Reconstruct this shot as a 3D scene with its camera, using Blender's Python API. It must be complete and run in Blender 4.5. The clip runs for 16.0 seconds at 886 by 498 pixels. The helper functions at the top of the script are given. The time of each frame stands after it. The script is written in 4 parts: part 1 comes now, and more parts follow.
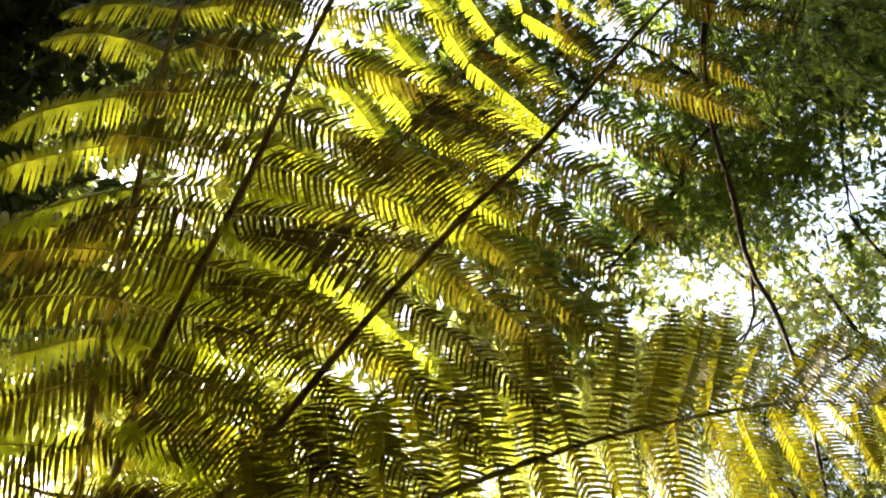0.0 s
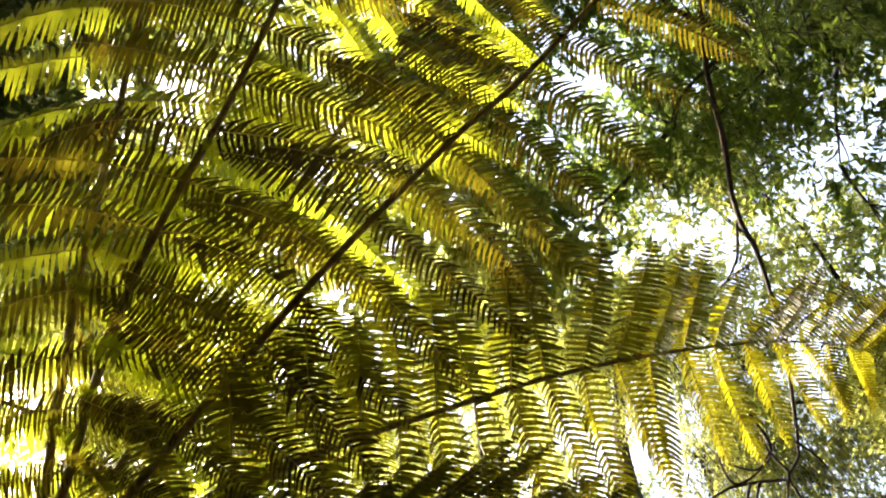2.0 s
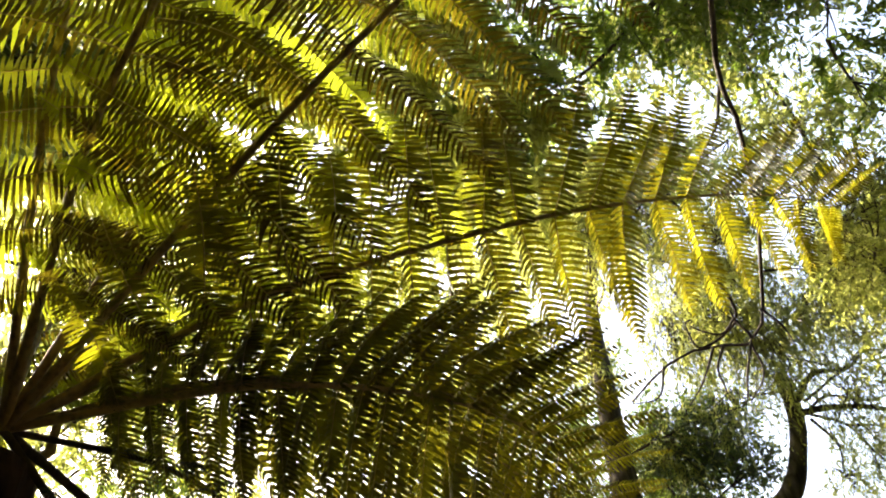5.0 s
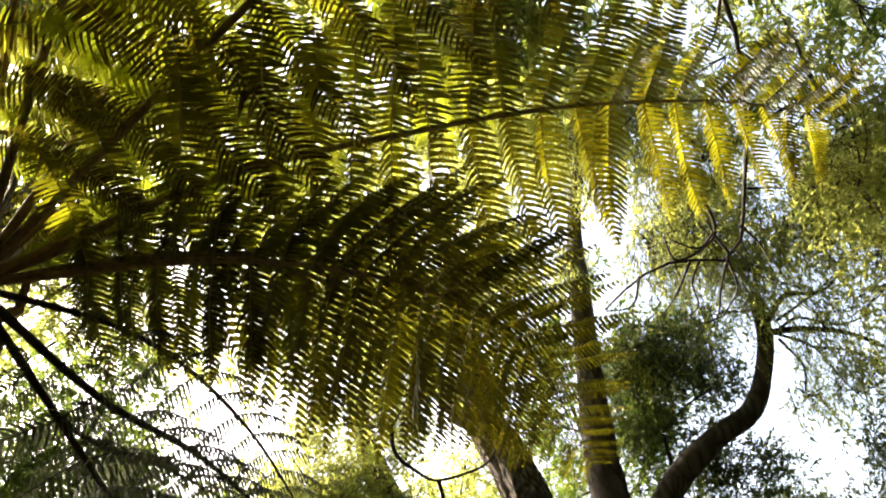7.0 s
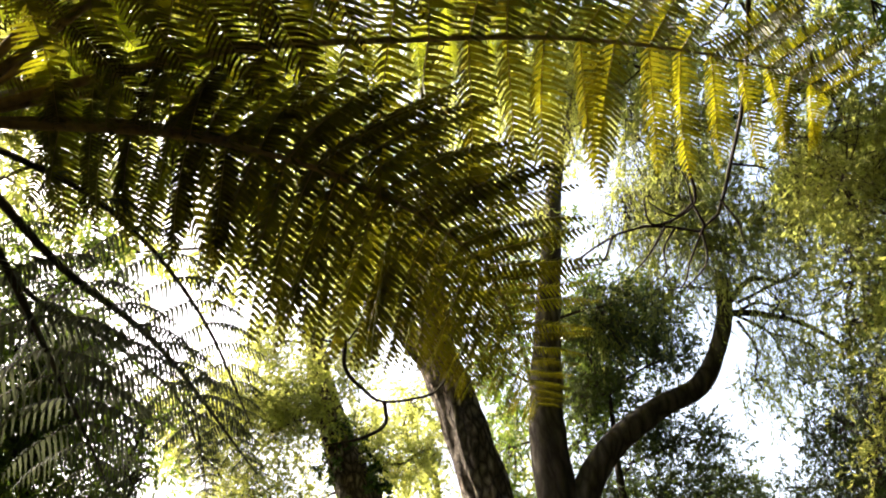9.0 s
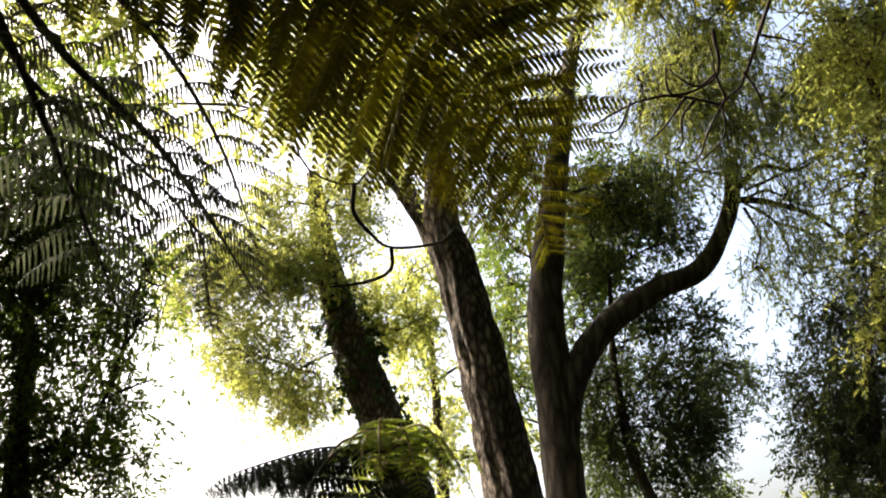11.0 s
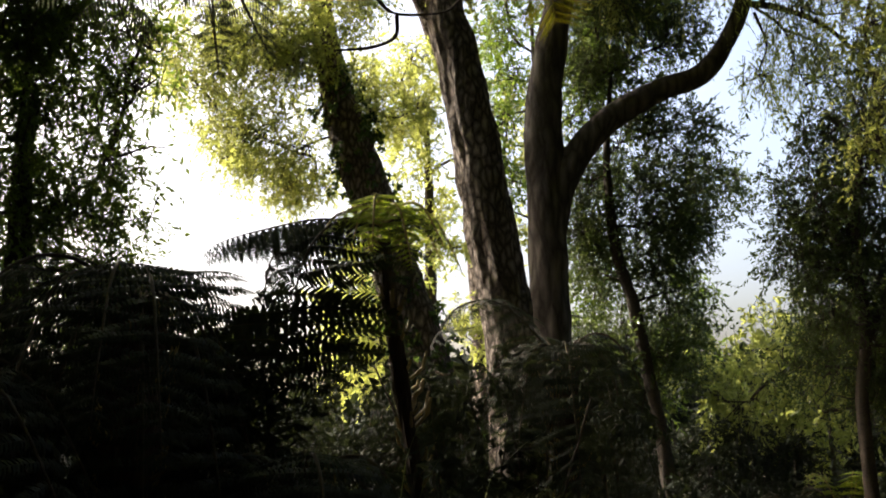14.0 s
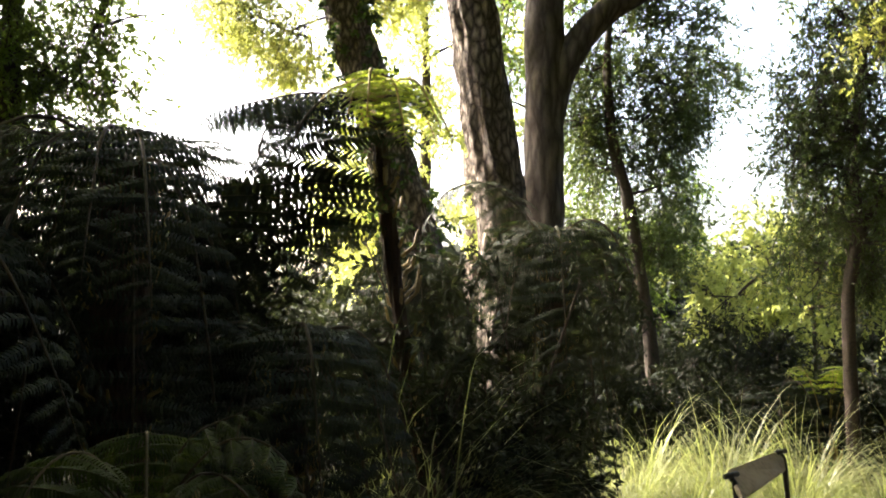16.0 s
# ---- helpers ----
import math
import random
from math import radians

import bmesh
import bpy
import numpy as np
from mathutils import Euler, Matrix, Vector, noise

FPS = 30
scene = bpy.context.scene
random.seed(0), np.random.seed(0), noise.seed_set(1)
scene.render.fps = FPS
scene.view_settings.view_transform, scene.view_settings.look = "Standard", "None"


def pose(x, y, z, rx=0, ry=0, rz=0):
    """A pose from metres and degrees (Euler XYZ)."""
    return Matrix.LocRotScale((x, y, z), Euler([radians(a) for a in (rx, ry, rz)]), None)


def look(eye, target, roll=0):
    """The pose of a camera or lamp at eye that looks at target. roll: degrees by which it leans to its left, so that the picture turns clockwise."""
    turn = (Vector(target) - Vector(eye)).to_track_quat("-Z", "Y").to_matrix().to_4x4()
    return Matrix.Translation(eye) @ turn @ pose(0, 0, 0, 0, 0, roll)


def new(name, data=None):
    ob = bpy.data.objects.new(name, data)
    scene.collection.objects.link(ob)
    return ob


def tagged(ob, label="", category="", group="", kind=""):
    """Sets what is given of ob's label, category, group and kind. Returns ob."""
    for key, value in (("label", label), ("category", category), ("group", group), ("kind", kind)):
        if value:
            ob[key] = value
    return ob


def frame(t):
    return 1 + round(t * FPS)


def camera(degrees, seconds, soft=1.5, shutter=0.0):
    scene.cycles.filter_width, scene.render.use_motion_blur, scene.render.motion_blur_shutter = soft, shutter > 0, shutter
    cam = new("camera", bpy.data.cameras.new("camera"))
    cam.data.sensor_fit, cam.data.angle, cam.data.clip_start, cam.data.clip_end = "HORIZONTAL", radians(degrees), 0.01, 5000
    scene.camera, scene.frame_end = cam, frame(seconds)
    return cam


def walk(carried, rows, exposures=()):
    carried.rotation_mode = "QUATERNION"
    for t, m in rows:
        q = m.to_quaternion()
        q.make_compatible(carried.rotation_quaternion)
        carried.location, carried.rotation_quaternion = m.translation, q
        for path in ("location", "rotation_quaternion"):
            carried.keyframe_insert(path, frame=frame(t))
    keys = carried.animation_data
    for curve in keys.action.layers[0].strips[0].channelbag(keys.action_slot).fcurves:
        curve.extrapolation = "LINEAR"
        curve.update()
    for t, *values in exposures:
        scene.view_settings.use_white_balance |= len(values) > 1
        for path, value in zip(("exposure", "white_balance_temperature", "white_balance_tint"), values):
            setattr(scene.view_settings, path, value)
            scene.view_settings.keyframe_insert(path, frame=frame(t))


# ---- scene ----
cam = camera(49.0, 16.0, soft=1.9)
# seconds, eye in metres, turn in degrees
PATH = [
    (0.0, -0.0000, 0.0000, 1.8301, 144.25, 18.38, 16.92),
    (0.5, 0.0018, 0.0009, 1.8274, 143.17, 18.11, 16.24),
    (1.0, 0.0031, 0.0035, 1.8234, 142.19, 17.95, 15.83),
    (1.5, 0.0041, 0.0057, 1.8175, 141.06, 17.73, 15.31),
    (2.0, 0.0028, 0.0095, 1.8146, 139.81, 17.59, 14.75),
    (2.5, 0.0019, 0.0126, 1.8114, 138.42, 17.42, 14.16),
    (3.0, -0.0004, 0.0178, 1.8075, 136.98, 17.29, 13.65),
    (3.5, -0.0055, 0.0290, 1.8015, 135.70, 17.30, 13.30),
    (4.0, -0.0098, 0.0383, 1.7937, 134.42, 17.34, 13.04),
    (6.5, -0.0069, 0.0563, 1.7626, 126.34, 15.70, 10.42),
    (7.0, -0.0057, 0.0685, 1.7634, 124.69, 14.66, 9.20),
    (7.5, -0.0051, 0.0800, 1.7629, 123.31, 13.15, 7.54),
    (8.0, -0.0043, 0.0905, 1.7625, 122.19, 11.30, 5.67),
    (8.5, -0.0090, 0.0969, 1.7573, 121.14, 9.61, 4.20),
    (11.0, -0.0557, 0.2143, 1.6907, 112.57, 5.09, 1.87),
    (11.5, -0.0664, 0.2072, 1.6765, 110.24, 4.56, 1.65),
    (12.0, -0.0690, 0.1925, 1.6521, 107.91, 3.95, 1.40),
    (12.5, -0.0655, 0.1878, 1.6330, 105.79, 3.43, 1.16),
    (13.0, -0.0634, 0.1795, 1.6141, 103.97, 2.94, 1.01),
    (13.5, -0.0730, 0.1790, 1.6006, 102.30, 2.45, 0.78),
    (14.0, -0.0773, 0.1743, 1.5842, 100.64, 1.99, 0.58),
    (14.5, -0.0719, 0.1905, 1.5719, 98.99, 1.59, 0.46),
    (15.0, -0.0719, 0.1994, 1.5405, 97.43, 1.15, 0.30),
    (15.5, -0.0720, 0.2062, 1.5177, 95.88, 0.73, 0.16),
    (16.0, -0.0726, 0.2080, 1.5000, 94.45, 0.30, 0.02),
]
EXPOSURES = [(0, 2.95, 6750, 13), (4, 3.05, 6750, 13), (7, 2.55, 6650, 12), (11, 1.82, 6450, 13), (12, 1.45, 6400, 13), (13.5, 1.50, 6350, 13), (14.5, 1.94, 6300, 14), (16, 3.30, 6250, 14)]
walk(cam, [(t, pose(*p)) for t, *p in PATH], EXPOSURES)

# ---- world, sun, exposure ----
SUN_AZ, SUN_EL = -62.0, 35.0  # degrees from ahead (left is minus), and above the horizon
sun_to = Vector((math.sin(radians(SUN_AZ)) * math.cos(radians(SUN_EL)), math.cos(radians(SUN_AZ)) * math.cos(radians(SUN_EL)), math.sin(radians(SUN_EL))))
world = bpy.data.worlds.new("sky")
scene.world = world
world.use_nodes = True
wn = world.node_tree.nodes
sky = wn.new("ShaderNodeTexSky")
sky.sky_type, sky.sun_disc = "NISHITA", False
sky.sun_elevation, sky.sun_rotation = radians(SUN_EL), radians(SUN_AZ)
sky.air_density, sky.dust_density, sky.ozone_density = 1.0, 8.0, 0.6
wn["Background"].inputs[1].default_value = 0.15
world.node_tree.links.new(sky.outputs[0], wn["Background"].inputs[0])
lamp = bpy.data.lights.new("sun", "SUN")
lamp.energy, lamp.angle, lamp.color = 3.6, radians(0.5), (1.0, 0.93, 0.78)
new("sun", lamp).matrix_world = look(sun_to * 60, (0, 0, 0))


# ---- materials ----
def nodes_of(name):
    m = bpy.data.materials.new(name)
    m.use_nodes = True
    t = m.node_tree
    t.nodes.clear()
    return m, t, (lambda kind, **v: fill(t.nodes.new(kind), v)), t.links.new


def fill(node, values):
    for k, v in values.items():
        node.inputs[k.replace("_", " ")].default_value = v
    return node


def ramp(node, stops):
    r = node.color_ramp
    while len(r.elements) < len(stops):
        r.elements.new(0.5)
    for e, (p, c) in zip(r.elements, stops):
        e.position, e.color = p, (*c, 1)
    return node


def leaf_material(name, dark, light, glow, through_part=0.5, island=False, rough=0.45, scale=9.0, dim=None):
    """A thin leaf: glossy upper skin, and light that comes through it in the glow colour."""
    m, t, n, link = nodes_of(name)
    if island:
        rnd = n("ShaderNodeNewGeometry").outputs["Random Per Island"]
    else:
        rnd = n("ShaderNodeObjectInfo").outputs["Random"]
    tex = n("ShaderNodeTexCoord")
    grain = n("ShaderNodeTexNoise", Scale=scale, Detail=3.0)
    link(tex.outputs["Object"], grain.inputs["Vector"])
    add = n("ShaderNodeMath")
    add.operation = "MULTIPLY_ADD"
    add.inputs[1].default_value = 0.55
    link(rnd, add.inputs[0])
    half = n("ShaderNodeMath")
    half.operation = "MULTIPLY_ADD"
    half.inputs[1].default_value, half.inputs[2].default_value = 0.9, -0.22
    link(grain.outputs[0], half.inputs[0])
    link(half.outputs[0], add.inputs[2])
    col = ramp(n("ShaderNodeValToRGB"), [(0.05, dark), (0.95, light)])
    link(add.outputs[0], col.inputs[0])
    gl = ramp(n("ShaderNodeValToRGB"), [(0.05, dim or [c * 0.6 for c in glow]), (0.95, glow)])
    link(add.outputs[0], gl.inputs[0])
    skin = n("ShaderNodeBsdfPrincipled", Roughness=rough)
    skin.inputs["Specular IOR Level"].default_value = 0.4
    link(col.outputs[0], skin.inputs["Base Color"])
    tr = n("ShaderNodeBsdfTranslucent")
    link(gl.outputs[0], tr.inputs[0])
    mix = n("ShaderNodeMixShader")
    mix.inputs[0].default_value = through_part
    link(skin.outputs[0], mix.inputs[1])
    link(tr.outputs[0], mix.inputs[2])
    link(mix.outputs[0], n("ShaderNodeOutputMaterial").inputs[0])
    return m


def bark_material(name, crack, plate, pale, across, along, depth):
    """Furrowed bark: long plates between dark cracks, with grain and lichen-pale patches."""
    m, t, n, link = nodes_of(name)
    tex = n("ShaderNodeTexCoord")
    warp = n("ShaderNodeTexNoise", Scale=3.0, Detail=3.0)
    link(tex.outputs["Object"], warp.inputs["Vector"])
    bend = n("ShaderNodeVectorMath")
    bend.operation = "MULTIPLY_ADD"
    bend.inputs[1].default_value = (0.10, 0.10, 0.20)
    link(warp.outputs["Color"], bend.inputs[0])
    link(tex.outputs["Object"], bend.inputs[2])
    mp = n("ShaderNodeMapping", Scale=(across, across, along))
    link(bend.outputs[0], mp.inputs[0])
    cell = n("ShaderNodeTexVoronoi", Scale=1.0)
    cell.feature = "DISTANCE_TO_EDGE"
    link(mp.outputs[0], cell.inputs["Vector"])
    grain = n("ShaderNodeTexNoise", Scale=5.0, Detail=6.0, Roughness=0.7)
    link(mp.outputs[0], grain.inputs["Vector"])
    mix = n("ShaderNodeMath")
    mix.operation = "MULTIPLY_ADD"
    mix.inputs[1].default_value = 1.6
    link(cell.outputs["Distance"], mix.inputs[0])
    low = n("ShaderNodeMath")
    low.operation = "MULTIPLY_ADD"
    low.inputs[1].default_value, low.inputs[2].default_value = 0.8, -0.2
    link(grain.outputs[0], low.inputs[0])
    link(low.outputs[0], mix.inputs[2])
    col = ramp(n("ShaderNodeValToRGB"), [(0.12, crack), (0.45, plate), (0.9, pale)])
    link(mix.outputs[0], col.inputs[0])
    bp = n("ShaderNodeBump", Strength=1.0, Distance=depth)
    link(mix.outputs[0], bp.inputs["Height"])
    s = n("ShaderNodeBsdfPrincipled", Roughness=0.92)
    s.inputs["Specular IOR Level"].default_value = 0.2
    link(col.outputs[0], s.inputs["Base Color"])
    link(bp.outputs[0], s.inputs["Normal"])
    link(s.outputs[0], n("ShaderNodeOutputMaterial").inputs[0])
    return m


def rough_material(name, stops, scale, stretch=(1, 1, 1), bump=0.4, fine=40.0, rough=0.85, bump_dist=0.02):
    """Bark, soil, wood: noise at two scales, drawn out along one axis, with relief."""
    m, t, n, link = nodes_of(name)
    tex = n("ShaderNodeTexCoord")
    mp = n("ShaderNodeMapping", Scale=stretch)
    link(tex.outputs["Object"], mp.inputs[0])
    a = n("ShaderNodeTexNoise", Scale=scale, Detail=6.0, Roughness=0.65)
    b = n("ShaderNodeTexVoronoi", Scale=fine)
    link(mp.outputs[0], a.inputs["Vector"])
    link(mp.outputs[0], b.inputs["Vector"])
    mul = n("ShaderNodeMath")
    mul.operation = "MULTIPLY_ADD"
    mul.inputs[1].default_value, mul.inputs[2].default_value = 0.45, -0.1
    link(b.outputs["Distance"], mul.inputs[0])
    add = n("ShaderNodeMath")
    add.operation = "ADD"
    link(a.outputs[0], add.inputs[0])
    link(mul.outputs[0], add.inputs[1])
    col = ramp(n("ShaderNodeValToRGB"), stops)
    link(add.outputs[0], col.inputs[0])
    bp = n("ShaderNodeBump", Strength=bump, Distance=bump_dist)
    link(add.outputs[0], bp.inputs["Height"])
    s = n("ShaderNodeBsdfPrincipled", Roughness=rough)
    link(col.outputs[0], s.inputs["Base Color"])
    link(bp.outputs[0], s.inputs["Normal"])
    link(s.outputs[0], n("ShaderNodeOutputMaterial").inputs[0])
    return m


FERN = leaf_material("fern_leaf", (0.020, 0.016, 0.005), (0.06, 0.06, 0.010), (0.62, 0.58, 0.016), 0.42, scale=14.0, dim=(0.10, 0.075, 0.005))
# Browner, dimmer copy of FERN: shade put into the nearer fronds' colour.
FERN_DIM = leaf_material("dim_fern_leaf", (0.020, 0.014, 0.005), (0.055, 0.045, 0.010), (0.34, 0.28, 0.014), 0.40, scale=14.0, dim=(0.10, 0.062, 0.005))
# Dimmed copy for the low drooping fronds, their shade put into the colour.
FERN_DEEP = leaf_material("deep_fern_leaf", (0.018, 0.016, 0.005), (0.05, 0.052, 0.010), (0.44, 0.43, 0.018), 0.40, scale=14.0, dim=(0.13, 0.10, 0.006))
# Brightened copy for the upper fronds, coloured as if light came through.
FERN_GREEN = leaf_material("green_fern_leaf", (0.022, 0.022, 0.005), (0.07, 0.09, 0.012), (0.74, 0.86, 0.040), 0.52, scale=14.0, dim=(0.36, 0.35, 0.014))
# Pale grey glow colour imitates backlight glare on the drooping fronds.
FERN_LIMP = leaf_material("limp_fern_leaf", (0.014, 0.018, 0.010), (0.036, 0.044, 0.02), (0.24, 0.26, 0.14), 0.38, rough=0.6, scale=14.0)
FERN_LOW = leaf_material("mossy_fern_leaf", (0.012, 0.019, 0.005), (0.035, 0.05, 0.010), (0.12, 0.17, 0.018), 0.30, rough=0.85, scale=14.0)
# Lighter copy of the fern leaf, with sunlight put into its colour.
FERN_LIT = leaf_material("lit_fern_leaf", (0.10, 0.16, 0.018), (0.19, 0.26, 0.03), (0.46, 0.56, 0.04), 0.45, scale=14.0)
# Darkened fern leaf: the shade of the bank is put into the colour.
FERN_SHADE = leaf_material("fern_leaf_shade", (0.009, 0.014, 0.007), (0.028, 0.038, 0.015), (0.05, 0.066, 0.014), 0.28, rough=0.62, scale=14.0)
STALK = rough_material("fern_stalk", [(0.3, (0.11, 0.075, 0.022)), (0.7, (0.30, 0.22, 0.065))], 30, (1, 1, 1), 0.3, 90, 0.6, 0.004)
# Darkened copy of STALK, shade put into the colour.
STALK_SHADE = rough_material("shaded_fern_stalk", [(0.3, (0.02, 0.014, 0.006)), (0.7, (0.06, 0.044, 0.016))], 30, (1, 1, 1), 0.3, 90, 0.7, 0.004)
FIBRE = rough_material("fern_trunk_fibre", [(0.3, (0.012, 0.008, 0.005)), (0.75, (0.07, 0.045, 0.025))], 14, (1, 1, 0.25), 0.9, 40, 0.95, 0.02)
BARK = bark_material("furrowed_bark", (0.020, 0.014, 0.011), (0.12, 0.095, 0.075), (0.30, 0.25, 0.205), 15.0, 6.5, 0.035)
BARK_SMOOTH = bark_material("smooth_bark", (0.036, 0.029, 0.024), (0.078, 0.066, 0.057), (0.145, 0.125, 0.105), 9.0, 2.0, 0.008)
TWIG = rough_material("twig_bark", [(0.3, (0.018, 0.013, 0.009)), (0.7, (0.062, 0.046, 0.032))], 20, (1, 1, 1), 0.3, 60, 0.9, 0.004)
SOIL = rough_material("leaf_litter", [(0.3, (0.014, 0.010, 0.006)), (0.55, (0.05, 0.036, 0.02)), (0.8, (0.11, 0.08, 0.045))], 6, (1, 1, 1), 0.8, 25, 0.95, 0.04)
# Leaf greens; PALE also carries sunlight in its colour, DEEP carries shade.
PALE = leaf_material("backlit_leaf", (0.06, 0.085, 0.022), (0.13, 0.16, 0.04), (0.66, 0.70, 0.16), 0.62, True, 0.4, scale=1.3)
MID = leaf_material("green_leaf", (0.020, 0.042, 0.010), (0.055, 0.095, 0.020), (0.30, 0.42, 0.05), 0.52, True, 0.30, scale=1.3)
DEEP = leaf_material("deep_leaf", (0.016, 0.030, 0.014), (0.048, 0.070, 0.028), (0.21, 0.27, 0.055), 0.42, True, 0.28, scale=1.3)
IVY = leaf_material("ivy_leaf", (0.02, 0.045, 0.012), (0.05, 0.09, 0.02), (0.14, 0.22, 0.03), 0.35, True, 0.35, scale=2.0)
# Shrub leaf darkened so that the shade under the trees is in its colour.
UNDER_SHADE = leaf_material("shaded_undergrowth_leaf", (0.011, 0.016, 0.009), (0.034, 0.043, 0.019), (0.06, 0.075, 0.02), 0.22, True, 0.75, scale=1.3)
GRASS = leaf_material("sedge_blade", (0.05, 0.08, 0.015), (0.40, 0.38, 0.20), (0.38, 0.43, 0.11), 0.42, True, 0.35, scale=3.0)


# ---- mesh helpers ----
def mesh_from(name, verts, tris, mats, index=None, smooth=False):
    me = bpy.data.meshes.new(name)
    verts, tris = np.asarray(verts, np.float32), np.asarray(tris, np.int32)
    me.vertices.add(len(verts))
    me.vertices.foreach_set("co", verts.ravel())
    me.loops.add(tris.size)
    me.loops.foreach_set("vertex_index", tris.ravel())
    me.polygons.add(len(tris))
    me.polygons.foreach_set("loop_start", np.arange(0, tris.size, 3, dtype=np.int32))
    for m in mats:
        me.materials.append(m)
    if index is not None:
        me.polygons.foreach_set("material_index", np.asarray(index, np.int32))
    me.polygons.foreach_set("use_smooth", np.full(len(tris), smooth))
    me.update(calc_edges=True)
    return me


def part(name, me, parent, label="", kind=""):
    ob = new(name, me)
    ob.parent = parent
    return tagged(ob, label, kind=kind)


def thing(name, at, label, category, group="", kind=""):
    ob = new(name)
    ob.location = at
    ob.empty_display_size = 0.1
    return tagged(ob, label, category, group, kind)


def smooth_path(points, count):
    """A Catmull-Rom curve through the points, evenly sampled by length."""
    p = np.array(points, float)
    p = np.vstack([2 * p[0] - p[1], p, 2 * p[-1] - p[-2]])
    out = []
    for i in range(1, len(p) - 2):
        u = np.linspace(0, 1, 24, endpoint=False)[:, None]
        a, b, c, d = p[i - 1], p[i], p[i + 1], p[i + 2]
        out.append(0.5 * (2 * b + (c - a) * u + (2 * a - 5 * b + 4 * c - d) * u ** 2 + (3 * b - a - 3 * c + d) * u ** 3))
    out = np.vstack([*out, p[-2:-1]])
    s = np.r_[0, np.cumsum(np.linalg.norm(np.diff(out, axis=0), axis=1))]
    even = np.linspace(0, s[-1], count)
    return np.stack([np.interp(even, s, out[:, k]) for k in range(3)], 1), s[-1]


def tube(path, radii, sides=8, wobble=0.0, seed=0, ridges=0.0):
    """Vertices and triangles of a tapered tube along a path, with an uneven skin."""
    path, n = np.asarray(path, float), len(path)
    radii = np.interp(np.linspace(0, 1, n), np.linspace(0, 1, len(radii)), radii)
    tan = np.gradient(path, axis=0)
    tan /= np.linalg.norm(tan, axis=1)[:, None] + 1e-9
    ref = np.array([0.31, 0.95, 0.07]) if abs(tan[:, 2]).mean() > 0.6 else np.array([0.03, 0.02, 1.0])
    u = np.cross(tan, ref)
    u /= np.linalg.norm(u, axis=1)[:, None] + 1e-9
    v = np.cross(tan, u)
    ang = np.linspace(0, 2 * math.pi, sides, endpoint=False)
    rng = np.random.default_rng(seed)
    rr = radii[:, None] * np.ones(sides)
    if wobble:
        soft = rng.normal(size=(n, sides))
        for _ in range(3):
            soft = (soft + np.roll(soft, 1, 1) + np.roll(soft, -1, 1) + np.roll(soft, 1, 0) + np.roll(soft, -1, 0)) / 5
        rr = rr * (1 + wobble * soft / (soft.std() + 1e-9))
    if ridges:
        groove = np.sin(ang * 9 + 2 * np.sin(np.linspace(0, 14, n))[:, None]) + 0.7 * np.sin(ang * 17 + 3 * np.sin(np.linspace(2, 23, n))[:, None])
        rr = rr * (1 + ridges * groove)
    verts = path[:, None] + rr[..., None] * (np.cos(ang)[None, :, None] * u[:, None] + np.sin(ang)[None, :, None] * v[:, None])
    i, j = np.meshgrid(np.arange(n - 1), np.arange(sides), indexing="ij")
    a, b = i * sides + j, i * sides + (j + 1) % sides
    c, d = a + sides, b + sides
    tris = np.concatenate([np.stack([a, b, d], -1).reshape(-1, 3), np.stack([a, d, c], -1).reshape(-1, 3)])
    verts = np.vstack([verts.reshape(-1, 3), path[0], path[-1]])
    k = np.arange(sides)
    ends = np.concatenate([np.stack([(k + 1) % sides, k, np.full(sides, n * sides)], 1), np.stack([(n - 1) * sides + k, (n - 1) * sides + (k + 1) % sides, np.full(sides, n * sides + 1)], 1)])
    return verts, np.concatenate([tris, ends])


def joined(pieces):
    vs, ts, o = [], [], 0
    for v, t in pieces:
        vs.append(v)
        ts.append(t + o)
        o += len(v)
    return np.vstack(vs), np.vstack(ts)


